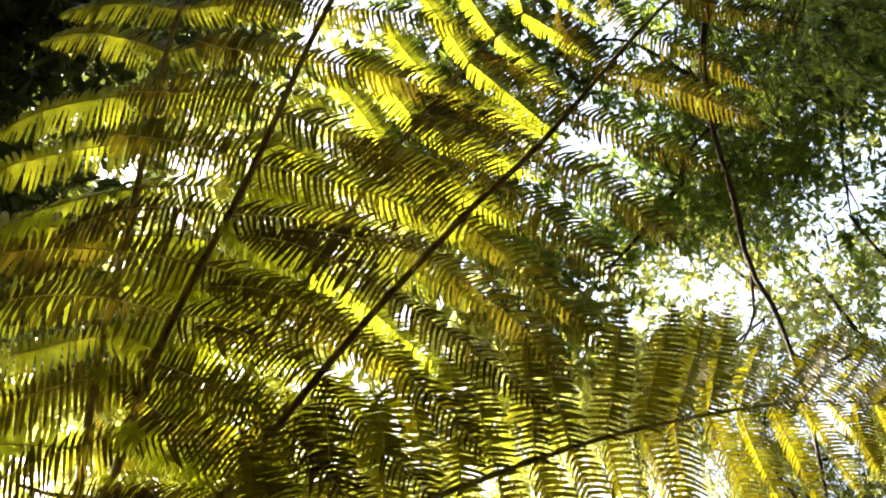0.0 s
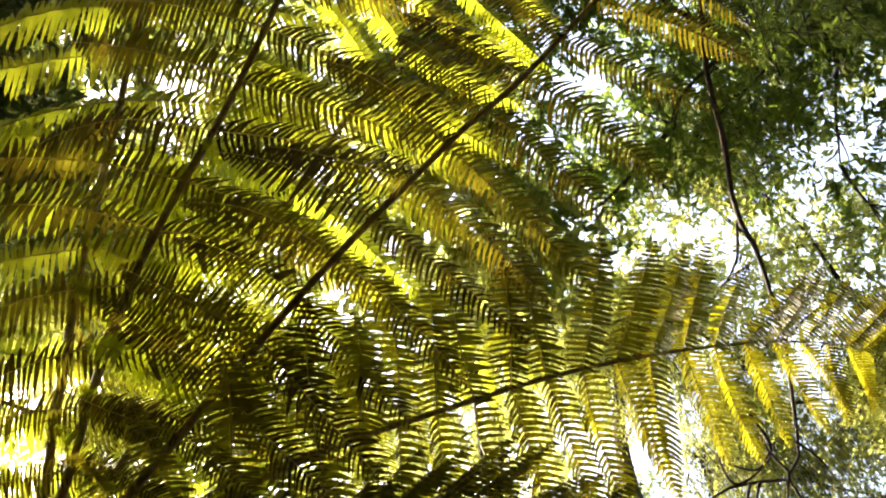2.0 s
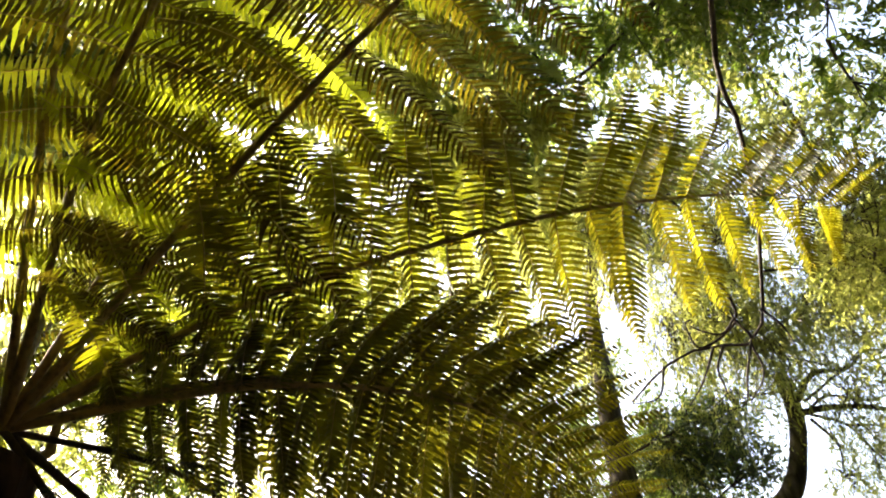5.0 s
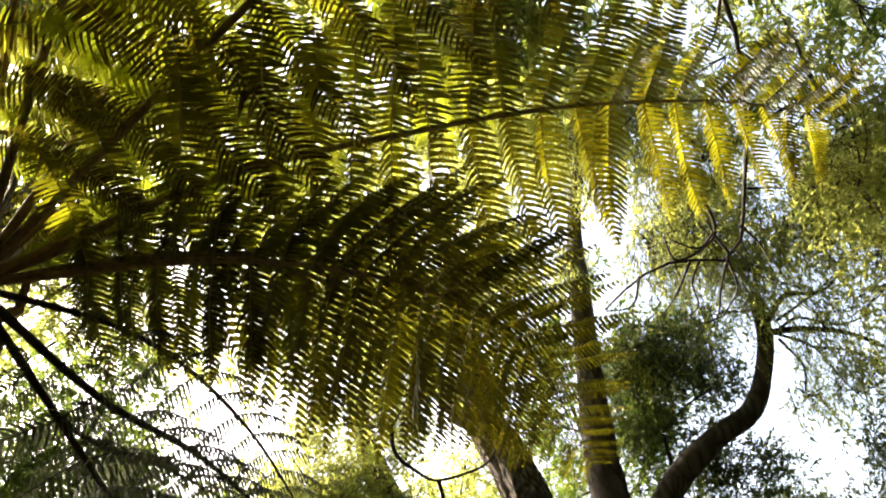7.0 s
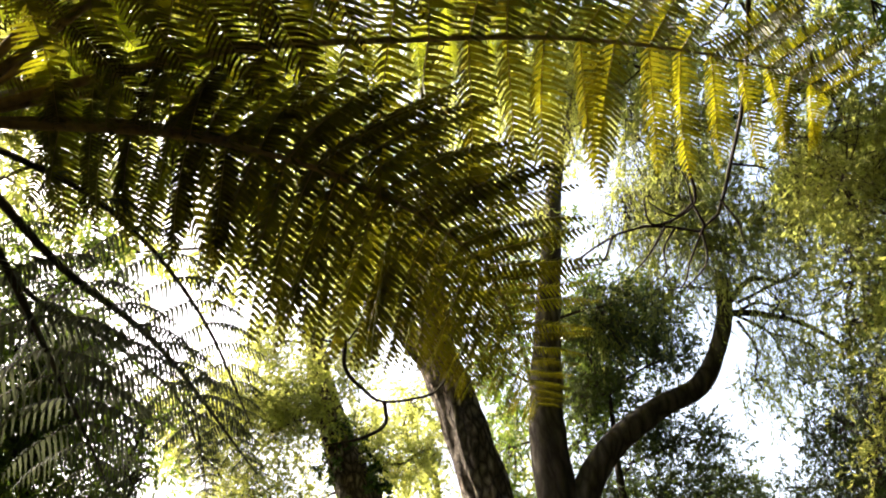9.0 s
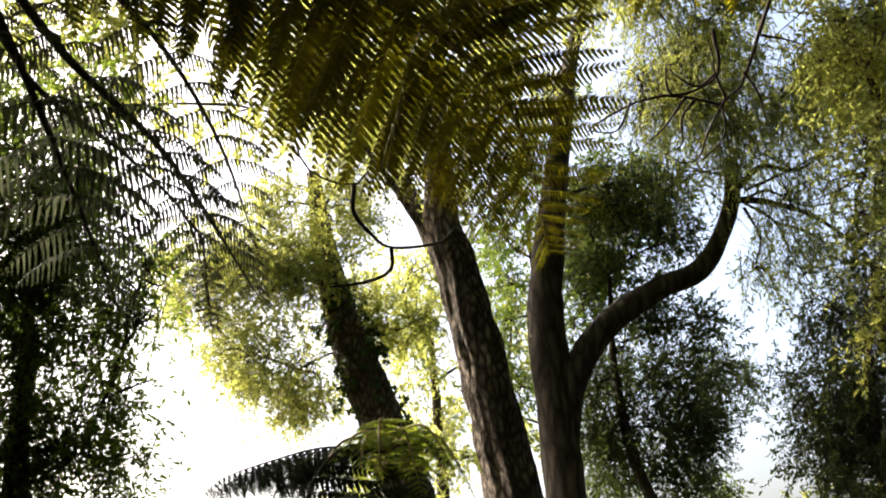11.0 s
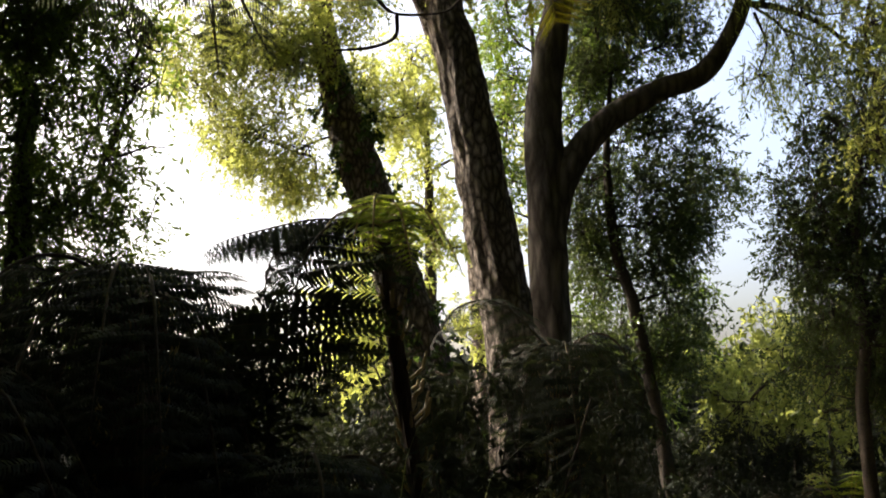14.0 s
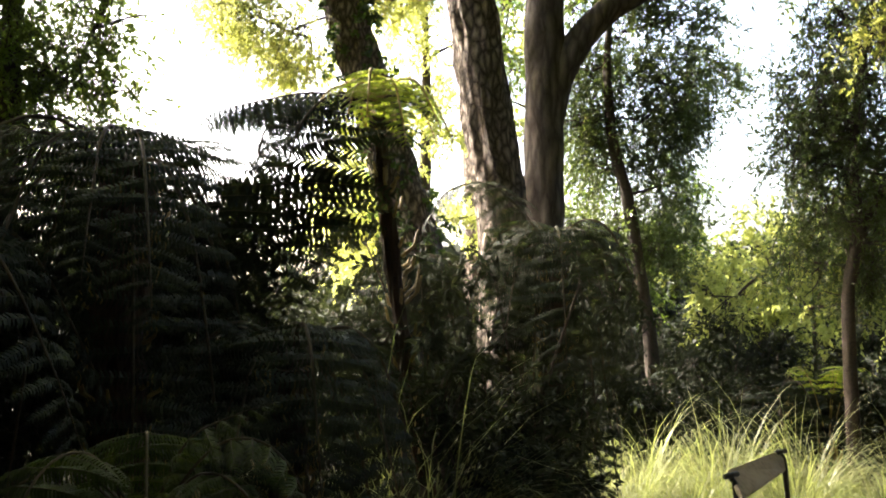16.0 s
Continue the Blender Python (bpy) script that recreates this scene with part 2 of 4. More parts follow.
# ---- ferns ----
def pinna_mesh(name, pairs, seed, mats, droop=0.20, curl=0.28, leaf=0.145, coarse=False, fill_part=0.52, fold=0.0, base=1.85, midrib=1.0):
    """One pinna, 1 long along x: a fine midrib with a comb of narrow, slightly hooked pinnules on both sides."""
    rng = np.random.default_rng(seed)
    xs = np.linspace(0.02, 0.99, pairs)
    verts, tris, idx = [], [], []
    sway = rng.uniform(-0.05, 0.05)

    def spine(x):
        return np.array([x - 0.10 * droop * x ** 3, sway * math.sin(2.6 * x), -droop * x ** 2.2])
    rings = ((0.0, 1.3), (0.55, 1.0)) if coarse else ((0.0, base), (0.44, 1.0), (0.86, 0.68))
    for x in xs:
        size = leaf * min(1.0, 0.72 + 1.6 * x) * max(0.07, 1 - 0.15 * x - max(0, x - 0.60) ** 1.5 * 2.9)
        tilt = rng.normal(0, 0.05)
        for side in (1, -1):
            ln = size * rng.uniform(0.88, 1.07)
            fw = 0.10 + 0.32 * x + rng.normal(0, 0.045)
            d = np.array([math.sin(fw), side * math.cos(fw), tilt * side - fold + rng.normal(0.0, 0.07)])
            across = np.array([math.cos(fw), -side * math.sin(fw), rng.normal(0, 0.22)])
            w = fill_part * 0.5 / pairs * rng.uniform(0.85, 1.12) * (0.6 + 0.4 * ln / leaf)
            p, o = spine(x), len(verts)
            sag = np.array([0, 0, -curl * ln])
            bend = np.array([0.16 * ln, 0, 0])
            for f, wd in rings:
                c = p + d * ln * f + sag * f * f + bend * f ** 2.4
                verts += [c - across * w * wd, c + across * w * wd]
            verts.append(p + d * ln + sag + bend)
            n = 2 * len(rings)
            faces = []
            for k in range(0, n - 2, 2):
                faces += [(o + k, o + k + 1, o + k + 3), (o + k, o + k + 3, o + k + 2)]
            faces.append((o + n - 2, o + n - 1, o + n))
            tris += faces
            idx += [0] * len(faces)
    rib = [spine(x) + np.array([0, 0, -0.002]) for x in np.linspace(0, 1, 4 if coarse else 7)]
    v, t = tube(rib, [0.007 * midrib, 0.005 * midrib, 0.0015], 3 if coarse else 4)
    o = len(verts)
    return mesh_from(name, np.vstack([np.array(verts), v]), np.vstack([np.array(tris), t + o]), mats, idx + [1] * len(t))


def frond(parent, points, reach, gap, pinnae, seed, start=0.16, stalk=0.011, lift=0.0, roll=0.0, label="", skew=-5.0, rib=None, first=0.55, grow=2.2, taper=1.95, twist=(0.0, 0.0)):
    """A frond: a tapered stalk through the points, with a row of pinnae on each side."""
    rng = random.Random(seed)
    base = np.array(parent.location)
    path, length = smooth_path(np.array(points) - base, 40)
    v, t = tube(path, [stalk, stalk * 0.8, stalk * 0.55, stalk * 0.14], 7)
    ob = part("frond", mesh_from("rachis", v, t, [rib or STALK], smooth=True), parent, label)
    steps = max(4, int(length * (1 - start) / gap))
    tan = np.gradient(path, axis=0)
    for k in range(steps):
        s = start + (1 - start) * (1 - (1 - (k + 0.5) / steps) ** 1.3)
        f = s * 39
        i = min(38, int(f))
        p = Vector(path[i] + (path[i + 1] - path[i]) * (f - i))
        d = Vector(tan[i]).normalized()
        n = (Vector((0, 0, 1)) - d * d.z).normalized()
        if n.length < 0.5:
            n = Vector((0, 0, 1))
        n = Matrix.Rotation(roll, 3, d) @ n
        q = (s - start) / (1 - start)
        ln = reach * min(1.0, first + grow * q) * (1 - max(0, q - 0.40) ** 1.7 * taper)
        if ln < 0.02:
            continue
        for side in (1, -1):
            b = d.cross(n) * side
            lean = radians(skew + 36 * q ** 2.4 + rng.gauss(0, 4))
            x = b * math.cos(lean) + d * math.sin(lean) + n * (lift + rng.gauss(-0.06, 0.07))
            x.normalize()
            z = (n - x * n.dot(x)).normalized()
            z = Matrix.Rotation(twist[side < 0] + rng.gauss(0, 0.16), 3, x) @ z
            y = z.cross(x)
            pin = new("pinna", rng.choice(pinnae))
            pin.parent = ob
            sc = ln * rng.uniform(0.93, 1.05)
            rot = Matrix((x, y, z)).transposed()
            pin.matrix_basis = Matrix.Translation(p) @ rot.to_4x4() @ Matrix.Diagonal((sc, sc * rng.uniform(0.92, 1.08), sc, 1))
    return ob


def fern_trunk(parent, foot, top, r, seed):
    """A column matted with roots, and the stubs of old stalks up to the crown."""
    base = np.array(parent.location)
    a, b = np.array(foot) - base, np.array(top) - base
    path = [a + (b - a) * f + np.array([0.02 * math.sin(5 * f + seed), 0.02 * math.cos(4 * f + seed), 0]) for f in np.linspace(0, 1, 40)]
    v, t = tube(path, [r * 1.35, r, r * 0.9, r], 26, 0.09, seed, 0.04)
    part("trunk", mesh_from("fern_trunk", v, t, [FIBRE], smooth=False), parent, "dark fibrous fern trunk")
    rng = np.random.default_rng(seed)
    stubs = []
    for _ in range(70):
        f = rng.uniform(0.25, 1.0)
        ang = rng.uniform(0, 6.28)
        p = a + (b - a) * f
        o = np.array([math.cos(ang), math.sin(ang), 0])
        ln = rng.uniform(0.05, 0.16)
        stubs.append(tube([p + o * r * 0.8, p + o * (r + ln * 0.4) + [0, 0, ln * 0.4], p + o * (r + ln * 0.55) + [0, 0, ln]], [0.012, 0.007], 5))
    v, t = joined(stubs)
    part("stalk_stub", mesh_from("stalk_stub", v, t, [STALK]), parent, "brown broken stubs of old stalks", "stuff")


def radial(crown, az, length, rise, fall):
    """Control points of an arching frond that leaves the crown at az degrees from ahead, to the right."""
    out = []
    for f in (0, 0.3, 0.6, 0.85, 1.0):
        a = radians(az)
        h = length * f * (1 - 0.12 * f)
        z = rise * math.sin(min(1.0, f / 0.6) * math.pi / 2) - fall * max(0, f - 0.35) ** 1.7 * 2.2
        out.append((crown[0] + h * math.sin(a), crown[1] + h * math.cos(a), crown[2] + z))
    return out


# ---- trees ----
def foliage(blobs, leaf, cover, seed, centre, droop=0.35, slim=0.42, spray=0.30):
    """Leaves on short sprays, gathered in uneven clumps about each blob (x, y, z, r)."""
    rng = np.random.default_rng(seed)
    allv, allt, alli, off = [], [], [], 0
    for bx, by, bz, br in blobs:
        br = br * 1.2
        count = int(cover * math.pi * br * br / (leaf * leaf * slim * 0.55))
        per = 12
        twigs = max(6, count // per)
        lumps = max(5, int(9 * min(2.2, br / 0.4)))
        lc = rng.normal(size=(lumps, 3))
        lc /= np.linalg.norm(lc, axis=1)[:, None]
        lc = lc * (rng.uniform(0.15, 1.0, (lumps, 1)) ** 0.6) * br * np.array([1.0, 1.0, 0.75])
        lr = rng.uniform(0.18, 0.46, lumps) * br
        pick = rng.choice(lumps, twigs, p=lr ** 2 / (lr ** 2).sum())
        start = lc[pick] + rng.normal(size=(twigs, 3)) * lr[pick][:, None] * 0.62
        out = start / (np.linalg.norm(start, axis=1)[:, None] + 1e-6) * 0.6 + rng.normal(size=(twigs, 3)) * 0.7
        out[:, 2] -= droop
        out /= np.linalg.norm(out, axis=1)[:, None]
        ln = spray * rng.uniform(0.5, 1.2, twigs)
        start = start + np.array([bx, by, bz]) - np.array(centre)
        f = (np.arange(per) + 0.5) / per
        root = start[:, None] + out[:, None] * (ln[:, None] * f)[..., None]
        root[..., 2] -= (ln[:, None] * f ** 2) * droop * 0.6
        root = root.reshape(-1, 3)
        d = np.repeat(out, per, 0) * 0.7 + rng.normal(size=(len(root), 3)) * 0.75
        d[:, 2] -= droop * 0.8
        d /= np.linalg.norm(d, axis=1)[:, None]
        w = np.cross(d, rng.normal(size=d.shape))
        w /= np.linalg.norm(w, axis=1)[:, None] + 1e-9
        nrm = np.cross(d, w)
        size = leaf * rng.uniform(0.6, 1.25, (len(root), 1))
        half = size * slim * 0.5
        v = np.stack([root, root + d * size * 0.45 + w * half + nrm * half * 0.35, root + d * size - nrm * half * 0.4, root + d * size * 0.45 - w * half + nrm * half * 0.35], 1).reshape(-1, 3)
        k = np.arange(len(root))[:, None] * 4
        t = np.concatenate([k + [0, 1, 2], k + [0, 2, 3]], 1).reshape(-1, 3)
        side = np.cross(out, [0.3, 0.2, 1.0])
        side /= np.linalg.norm(side, axis=1)[:, None] + 1e-9
        back = start - out * ln[:, None] * 0.5
        tip = root.reshape(twigs, per, 3)[:, -1]
        tv = np.stack([back - side * 0.004, back + side * 0.004, tip], 1).reshape(-1, 3)
        allv += [v, tv]
        allt += [t + off, np.arange(len(tv)).reshape(-1, 3) + off + len(v)]
        alli += [np.zeros(len(t), int), np.ones(twigs, int)]
        off += len(v) + len(tv)
    return np.vstack(allv), np.vstack(allt), np.concatenate(alli)


def tree(at, label, blobs, mat, leaf, cover, seed, trunk=(), radii=(), bark=None, limbs=(), droop=0.35, ridges=0.0, sides=28, slim=0.42, spray=0.30, name="tree", wobble=0.05, group=""):
    """A tree: trunk, limbs, boughs into the crown, and the crown itself. at: its foot."""
    ob = thing(name, at, label, "tree", group)
    c = np.array(at)
    bark = bark or TWIG
    if len(trunk):
        path, length = smooth_path(np.array(trunk) - c, 90)
        v, t = tube(path, list(radii), sides, wobble, seed, ridges)
        part("trunk", mesh_from("trunk", v, t, [bark], smooth=True), ob)
    for i, (pts, r0, r1) in enumerate(limbs):
        path, length = smooth_path(np.array(pts) - c, 40)
        v, t = tube(path, [r0, (r0 + r1) / 2, r1], max(6, sides // 2), wobble, seed + i + 1, ridges * 0.5)
        part("limb", mesh_from("limb", v, t, [bark], smooth=True), ob)
    if len(blobs):
        if len(trunk):
            rng = np.random.default_rng(seed)
            tp = np.array(trunk)
            spans = [tp] + [np.array(p) for p, _, _ in limbs]
            pieces = []
            cand = np.vstack([smooth_path(s, 20)[0][8:] for s in spans])
            reach = [np.linalg.norm(cand - np.array(q[:3]), axis=1).min() for q in blobs]
            for j in np.argsort(reach):
                bx, by, bz, br = blobs[j]
                e = np.array([bx, by, bz])
                cost = np.linalg.norm(cand - e, axis=1) + 0.8 * np.maximum(0, cand[:, 2] - e[2])
                s = cand[cost.argmin()]
                mid = (s + e) / 2 + rng.normal(0, 0.12, 3) * np.linalg.norm(e - s) * 0.6
                cand = np.vstack([cand, mid, e])
                v, t = tube(smooth_path([s - c, mid - c, e - c], 10)[0], [min(0.04, 0.014 + 0.01 * np.linalg.norm(e - s)), 0.008], 6)
                part("bough", mesh_from("bough", v, t, [TWIG], smooth=True), ob)
                for _ in range(6):
                    g = e + rng.normal(0, 0.55, 3) * br
                    pieces.append(tube(smooth_path([(mid + e) / 2 - c, (mid + e + 2 * g) / 4 - c + rng.normal(0, 0.06, 3), g - c], 7)[0], [0.010, 0.003], 4))
            v, t = joined(pieces)
            part("twig_spray", mesh_from("twig_spray", v, t, [TWIG], smooth=True), ob, kind="stuff")
        v, t, i = foliage(blobs, leaf, cover, seed, at, droop, slim, spray)
        part("crown", mesh_from("crown", v, t, [mat, TWIG], i), ob, kind="stuff")
    return ob


def canopy(az, el, dist, n, r, seed, gaps=()):
    """Blobs of a high crown spread over a part of the sky, but for its gaps (azimuth, elevation, width in degrees)."""
    rng = random.Random(seed)
    out = []
    while len(out) < n:
        a, e, d, s = rng.uniform(*az), rng.uniform(*el), rng.uniform(*dist), rng.uniform(*r)
        wide = math.degrees(s / d)
        if all(math.hypot((a - ga) * math.cos(radians(e)), e - ge) > 0.6 * gw + 0.75 * wide for ga, ge, gw in gaps):
            out.append((d * math.sin(radians(a)) * math.cos(radians(e)), d * math.cos(radians(a)) * math.cos(radians(e)), 1.7 + d * math.sin(radians(e)), s))
    return out


SKY_GAPS = [(-13, 23, 4), (-23, 27, 5), (-17, 26, 5), (-0.8, 42.6, 1.5), (15.4, 63.8, 2), (17.3, 42, 1.8), (36.6, 46.8, 1.0), (36.4, 38.4, 1.2), (27, 51, 1.2), (15, 33, 1.4), (18.5, 29, 1.8),
            (9.5, 29.3, 1.5), (13, 26, 1.5), (12.8, 22.5, 1.2), (17, 18, 2), (17.7, 13.6, 2.5), (11.9, 29.7, 1), (16, 16, 1.5)]


# ---- ground ----
def ground():
    n, size = 90, 60.0
    rng = np.random.default_rng(5)
    u = np.sign(np.linspace(-1, 1, n)) * np.abs(np.linspace(-1, 1, n)) ** 2.2 * size
    x, y = np.meshgrid(u, u + 6, indexing="ij")
    z = 0.05 * np.sin(x * 1.3 + 0.7) * np.cos(y * 1.1) + 0.04 * np.sin(2.9 * x + y) - 0.03 + rng.normal(0, 0.012, x.shape)
    v = np.stack([x, y, z], -1).reshape(-1, 3)
    i, j = np.meshgrid(np.arange(n - 1), np.arange(n - 1), indexing="ij")
    a = i * n + j
    t = np.concatenate([np.stack([a, a + n, a + n + 1], -1).reshape(-1, 3), np.stack([a, a + n + 1, a + 1], -1).reshape(-1, 3)])
    ob = new("ground", mesh_from("ground", v, t, [SOIL], smooth=True))
    tagged(ob, "dark garden soil under fallen leaves", "ground", kind="structure")


ground()

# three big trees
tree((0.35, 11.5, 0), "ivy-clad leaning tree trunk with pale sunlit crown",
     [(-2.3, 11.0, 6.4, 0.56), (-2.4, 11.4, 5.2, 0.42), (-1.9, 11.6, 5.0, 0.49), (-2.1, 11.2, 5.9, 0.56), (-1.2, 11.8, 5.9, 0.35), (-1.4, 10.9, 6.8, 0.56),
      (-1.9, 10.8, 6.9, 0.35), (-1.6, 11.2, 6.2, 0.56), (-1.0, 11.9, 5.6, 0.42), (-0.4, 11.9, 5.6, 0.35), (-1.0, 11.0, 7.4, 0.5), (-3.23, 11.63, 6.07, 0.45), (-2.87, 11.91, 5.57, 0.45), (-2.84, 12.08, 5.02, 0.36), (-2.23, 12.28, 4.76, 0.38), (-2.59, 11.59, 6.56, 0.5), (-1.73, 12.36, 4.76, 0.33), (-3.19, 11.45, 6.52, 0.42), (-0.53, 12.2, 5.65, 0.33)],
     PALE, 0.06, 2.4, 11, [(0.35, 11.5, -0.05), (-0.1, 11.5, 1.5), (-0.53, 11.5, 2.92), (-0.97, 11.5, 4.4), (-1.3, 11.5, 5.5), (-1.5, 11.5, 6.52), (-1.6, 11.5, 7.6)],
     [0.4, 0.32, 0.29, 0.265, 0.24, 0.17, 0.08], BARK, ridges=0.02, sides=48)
def ivy():
    rng = random.Random(4)
    blobs = []
    for k in range(80):
        z = 0.3 + 5.6 * k / 79
        x = np.interp(z, [0, 1.5, 2.92, 4.4, 5.5, 6.5], [0.35, -0.1, -0.53, -0.97, -1.3, -1.5])
        ang = rng.uniform(-2.7, 0.3)
        if z > 3.0 and rng.random() < 0.35:
            continue
        blobs.append((x + 0.2 * math.cos(ang), 11.5 + 0.2 * math.sin(ang), z, rng.uniform(0.12, 0.2)))
    v, t, i = foliage(blobs, 0.07, 2.2, 77, (0.35, 11.5, 0), 0.5, 0.8, 0.16)
    ob = new("ivy", mesh_from("ivy", v, t, [IVY, TWIG], i))
    ob.location = (0.35, 11.5, 0)
    tagged(ob, "dark green ivy climbing the leaning trunk", "ivy")


ivy()
tree((0.5, 9.0, 0), "tall tree with pale furrowed bark, sunlit down one edge",
     [(-0.9, 9.0, 7.3, 0.5), (-0.2, 9.2, 7.2, 0.55), (0.3, 9.3, 6.9, 0.45), (0.2, 9.4, 6.0, 0.25)],
     PALE, 0.07, 2.40, 12, [(0.52, 9.0, -0.05), (0.5, 9.0, 1.27), (0.46, 9.0, 2.5), (0.33, 9.0, 3.5), (0.19, 9.0, 4.5), (0.10, 9.0, 5.1), (0.0, 9.0, 5.7), (0.1, 9.05, 7.5)],
     [0.29, 0.24, 0.23, 0.225, 0.215, 0.195, 0.13, 0.08], BARK, [([(0.05, 9.0, 5.2), (-0.22, 9.0, 5.6), (-0.5, 9.0, 6.15), (-0.8, 9.0, 6.7), (-1.0, 9.0, 7.3)], 0.04, 0.02)], ridges=0.022, sides=64)
tree((0.97, 10.0, 0), "dark smooth-barked tree with a long curving limb",
     [(2.7, 9.2, 7.3, 0.64), (3.4, 9.4, 6.7, 0.58), (2.3, 9.5, 7.1, 0.38), (3.9, 9.0, 7.0, 0.51), (2.0, 10.0, 6.3, 0.32), (2.8, 9.8, 6.3, 0.32), (3.7, 9.6, 5.9, 0.45), (3.4, 10.3, 5.3, 0.25),
      (3.9, 9.9, 5.1, 0.38), (3.1, 9.5, 6.6, 0.51), (2.3, 9.3, 7.2, 0.32), (3.9, 9.1, 6.6, 0.51), (1.4, 10.0, 7.6, 0.3), (1.75, 8.9, 8.3, 0.35), (2.2, 8.8, 8.3, 0.38), (2.5, 9.0, 7.9, 0.35), (2.1, 8.6, 8.6, 0.35), (2.8, 9.1, 7.6, 0.38), (3.2, 8.9, 7.8, 0.4)],
     PALE, 0.075, 1.7, 13, [(0.97, 10.0, -0.05), (0.95, 10.0, 1.3), (0.95, 10.0, 2.67), (0.98, 10.0, 4.2), (1.0, 10.0, 4.9), (1.08, 10.0, 5.4), (1.4, 10.0, 6.8), (1.73, 10.0, 8.1), (2.1, 10.0, 9.0)],
     [0.26, 0.215, 0.21, 0.205, 0.20, 0.17, 0.13, 0.09, 0.06], BARK_SMOOTH,
     [([(0.98, 10.0, 3.5), (1.12, 10.0, 4.0), (1.38, 10.0, 4.45), (1.79, 10.0, 4.82), (2.25, 10.0, 5.06), (2.68, 10.0, 5.21), (2.99, 10.0, 5.57), (3.19, 10.0, 5.96), (3.3, 10.0, 6.5)], 0.17, 0.075),
      ([(3.2, 10.0, 6.0), (3.5, 9.9, 5.9), (3.9, 9.7, 5.6), (4.3, 9.6, 5.1)], 0.04, 0.012), ([(3.25, 10.0, 6.1), (3.58, 9.93, 6.33), (3.93, 9.86, 6.22), (4.3, 9.8, 6.40)], 0.04, 0.012),
      ([(3.31, 10.02, 5.98), (3.62, 10.02, 5.69), (3.76, 10.12, 5.3), (3.93, 10.18, 4.93)], 0.018, 0.006),
      ([(3.33, 10.04, 5.91), (3.47, 10.16, 5.58), (3.40, 10.27, 5.32), (3.46, 10.32, 5.16)], 0.018, 0.006),
      ([(3.35, 9.96, 6.08), (3.81, 9.75, 6.17), (4.2, 9.54, 6.27), (4.53, 9.41, 6.22)], 0.018, 0.006),
      ([(3.35, 9.93, 6.14), (3.26, 9.78, 6.53), (3.27, 9.6, 6.88)], 0.018, 0.006),
      ([(3.62, 10.02, 5.69), (3.91, 9.98, 5.53), (4.17, 9.96, 5.29)], 0.018, 0.006),
      ([(3.34, 10.0, 5.99), (3.60, 9.95, 6.04), (3.93, 9.85, 5.78), (4.32, 9.74, 5.76)], 0.018, 0.006)], droop=0.9, slim=0.25, spray=0.4)

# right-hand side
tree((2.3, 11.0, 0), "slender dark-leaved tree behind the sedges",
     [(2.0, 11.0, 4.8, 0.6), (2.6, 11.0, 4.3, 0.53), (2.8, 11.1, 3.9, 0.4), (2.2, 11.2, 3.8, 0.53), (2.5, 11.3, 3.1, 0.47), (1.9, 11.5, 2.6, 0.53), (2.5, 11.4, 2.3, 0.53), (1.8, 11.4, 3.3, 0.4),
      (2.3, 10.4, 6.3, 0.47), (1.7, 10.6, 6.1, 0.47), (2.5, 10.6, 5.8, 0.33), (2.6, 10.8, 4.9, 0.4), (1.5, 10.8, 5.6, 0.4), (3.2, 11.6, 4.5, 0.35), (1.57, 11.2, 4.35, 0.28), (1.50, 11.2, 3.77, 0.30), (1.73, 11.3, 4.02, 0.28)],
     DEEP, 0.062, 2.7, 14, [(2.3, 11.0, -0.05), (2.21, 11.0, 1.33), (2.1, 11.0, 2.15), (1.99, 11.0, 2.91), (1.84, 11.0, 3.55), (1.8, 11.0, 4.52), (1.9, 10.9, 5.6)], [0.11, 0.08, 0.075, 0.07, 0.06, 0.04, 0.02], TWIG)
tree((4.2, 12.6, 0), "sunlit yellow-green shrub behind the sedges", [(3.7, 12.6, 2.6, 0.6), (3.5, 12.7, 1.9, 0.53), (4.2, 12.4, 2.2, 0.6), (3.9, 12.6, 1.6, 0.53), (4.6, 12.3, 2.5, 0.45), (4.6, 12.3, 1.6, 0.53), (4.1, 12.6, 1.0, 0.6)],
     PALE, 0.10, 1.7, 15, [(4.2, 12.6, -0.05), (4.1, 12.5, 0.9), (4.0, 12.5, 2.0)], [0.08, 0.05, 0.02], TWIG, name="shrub")
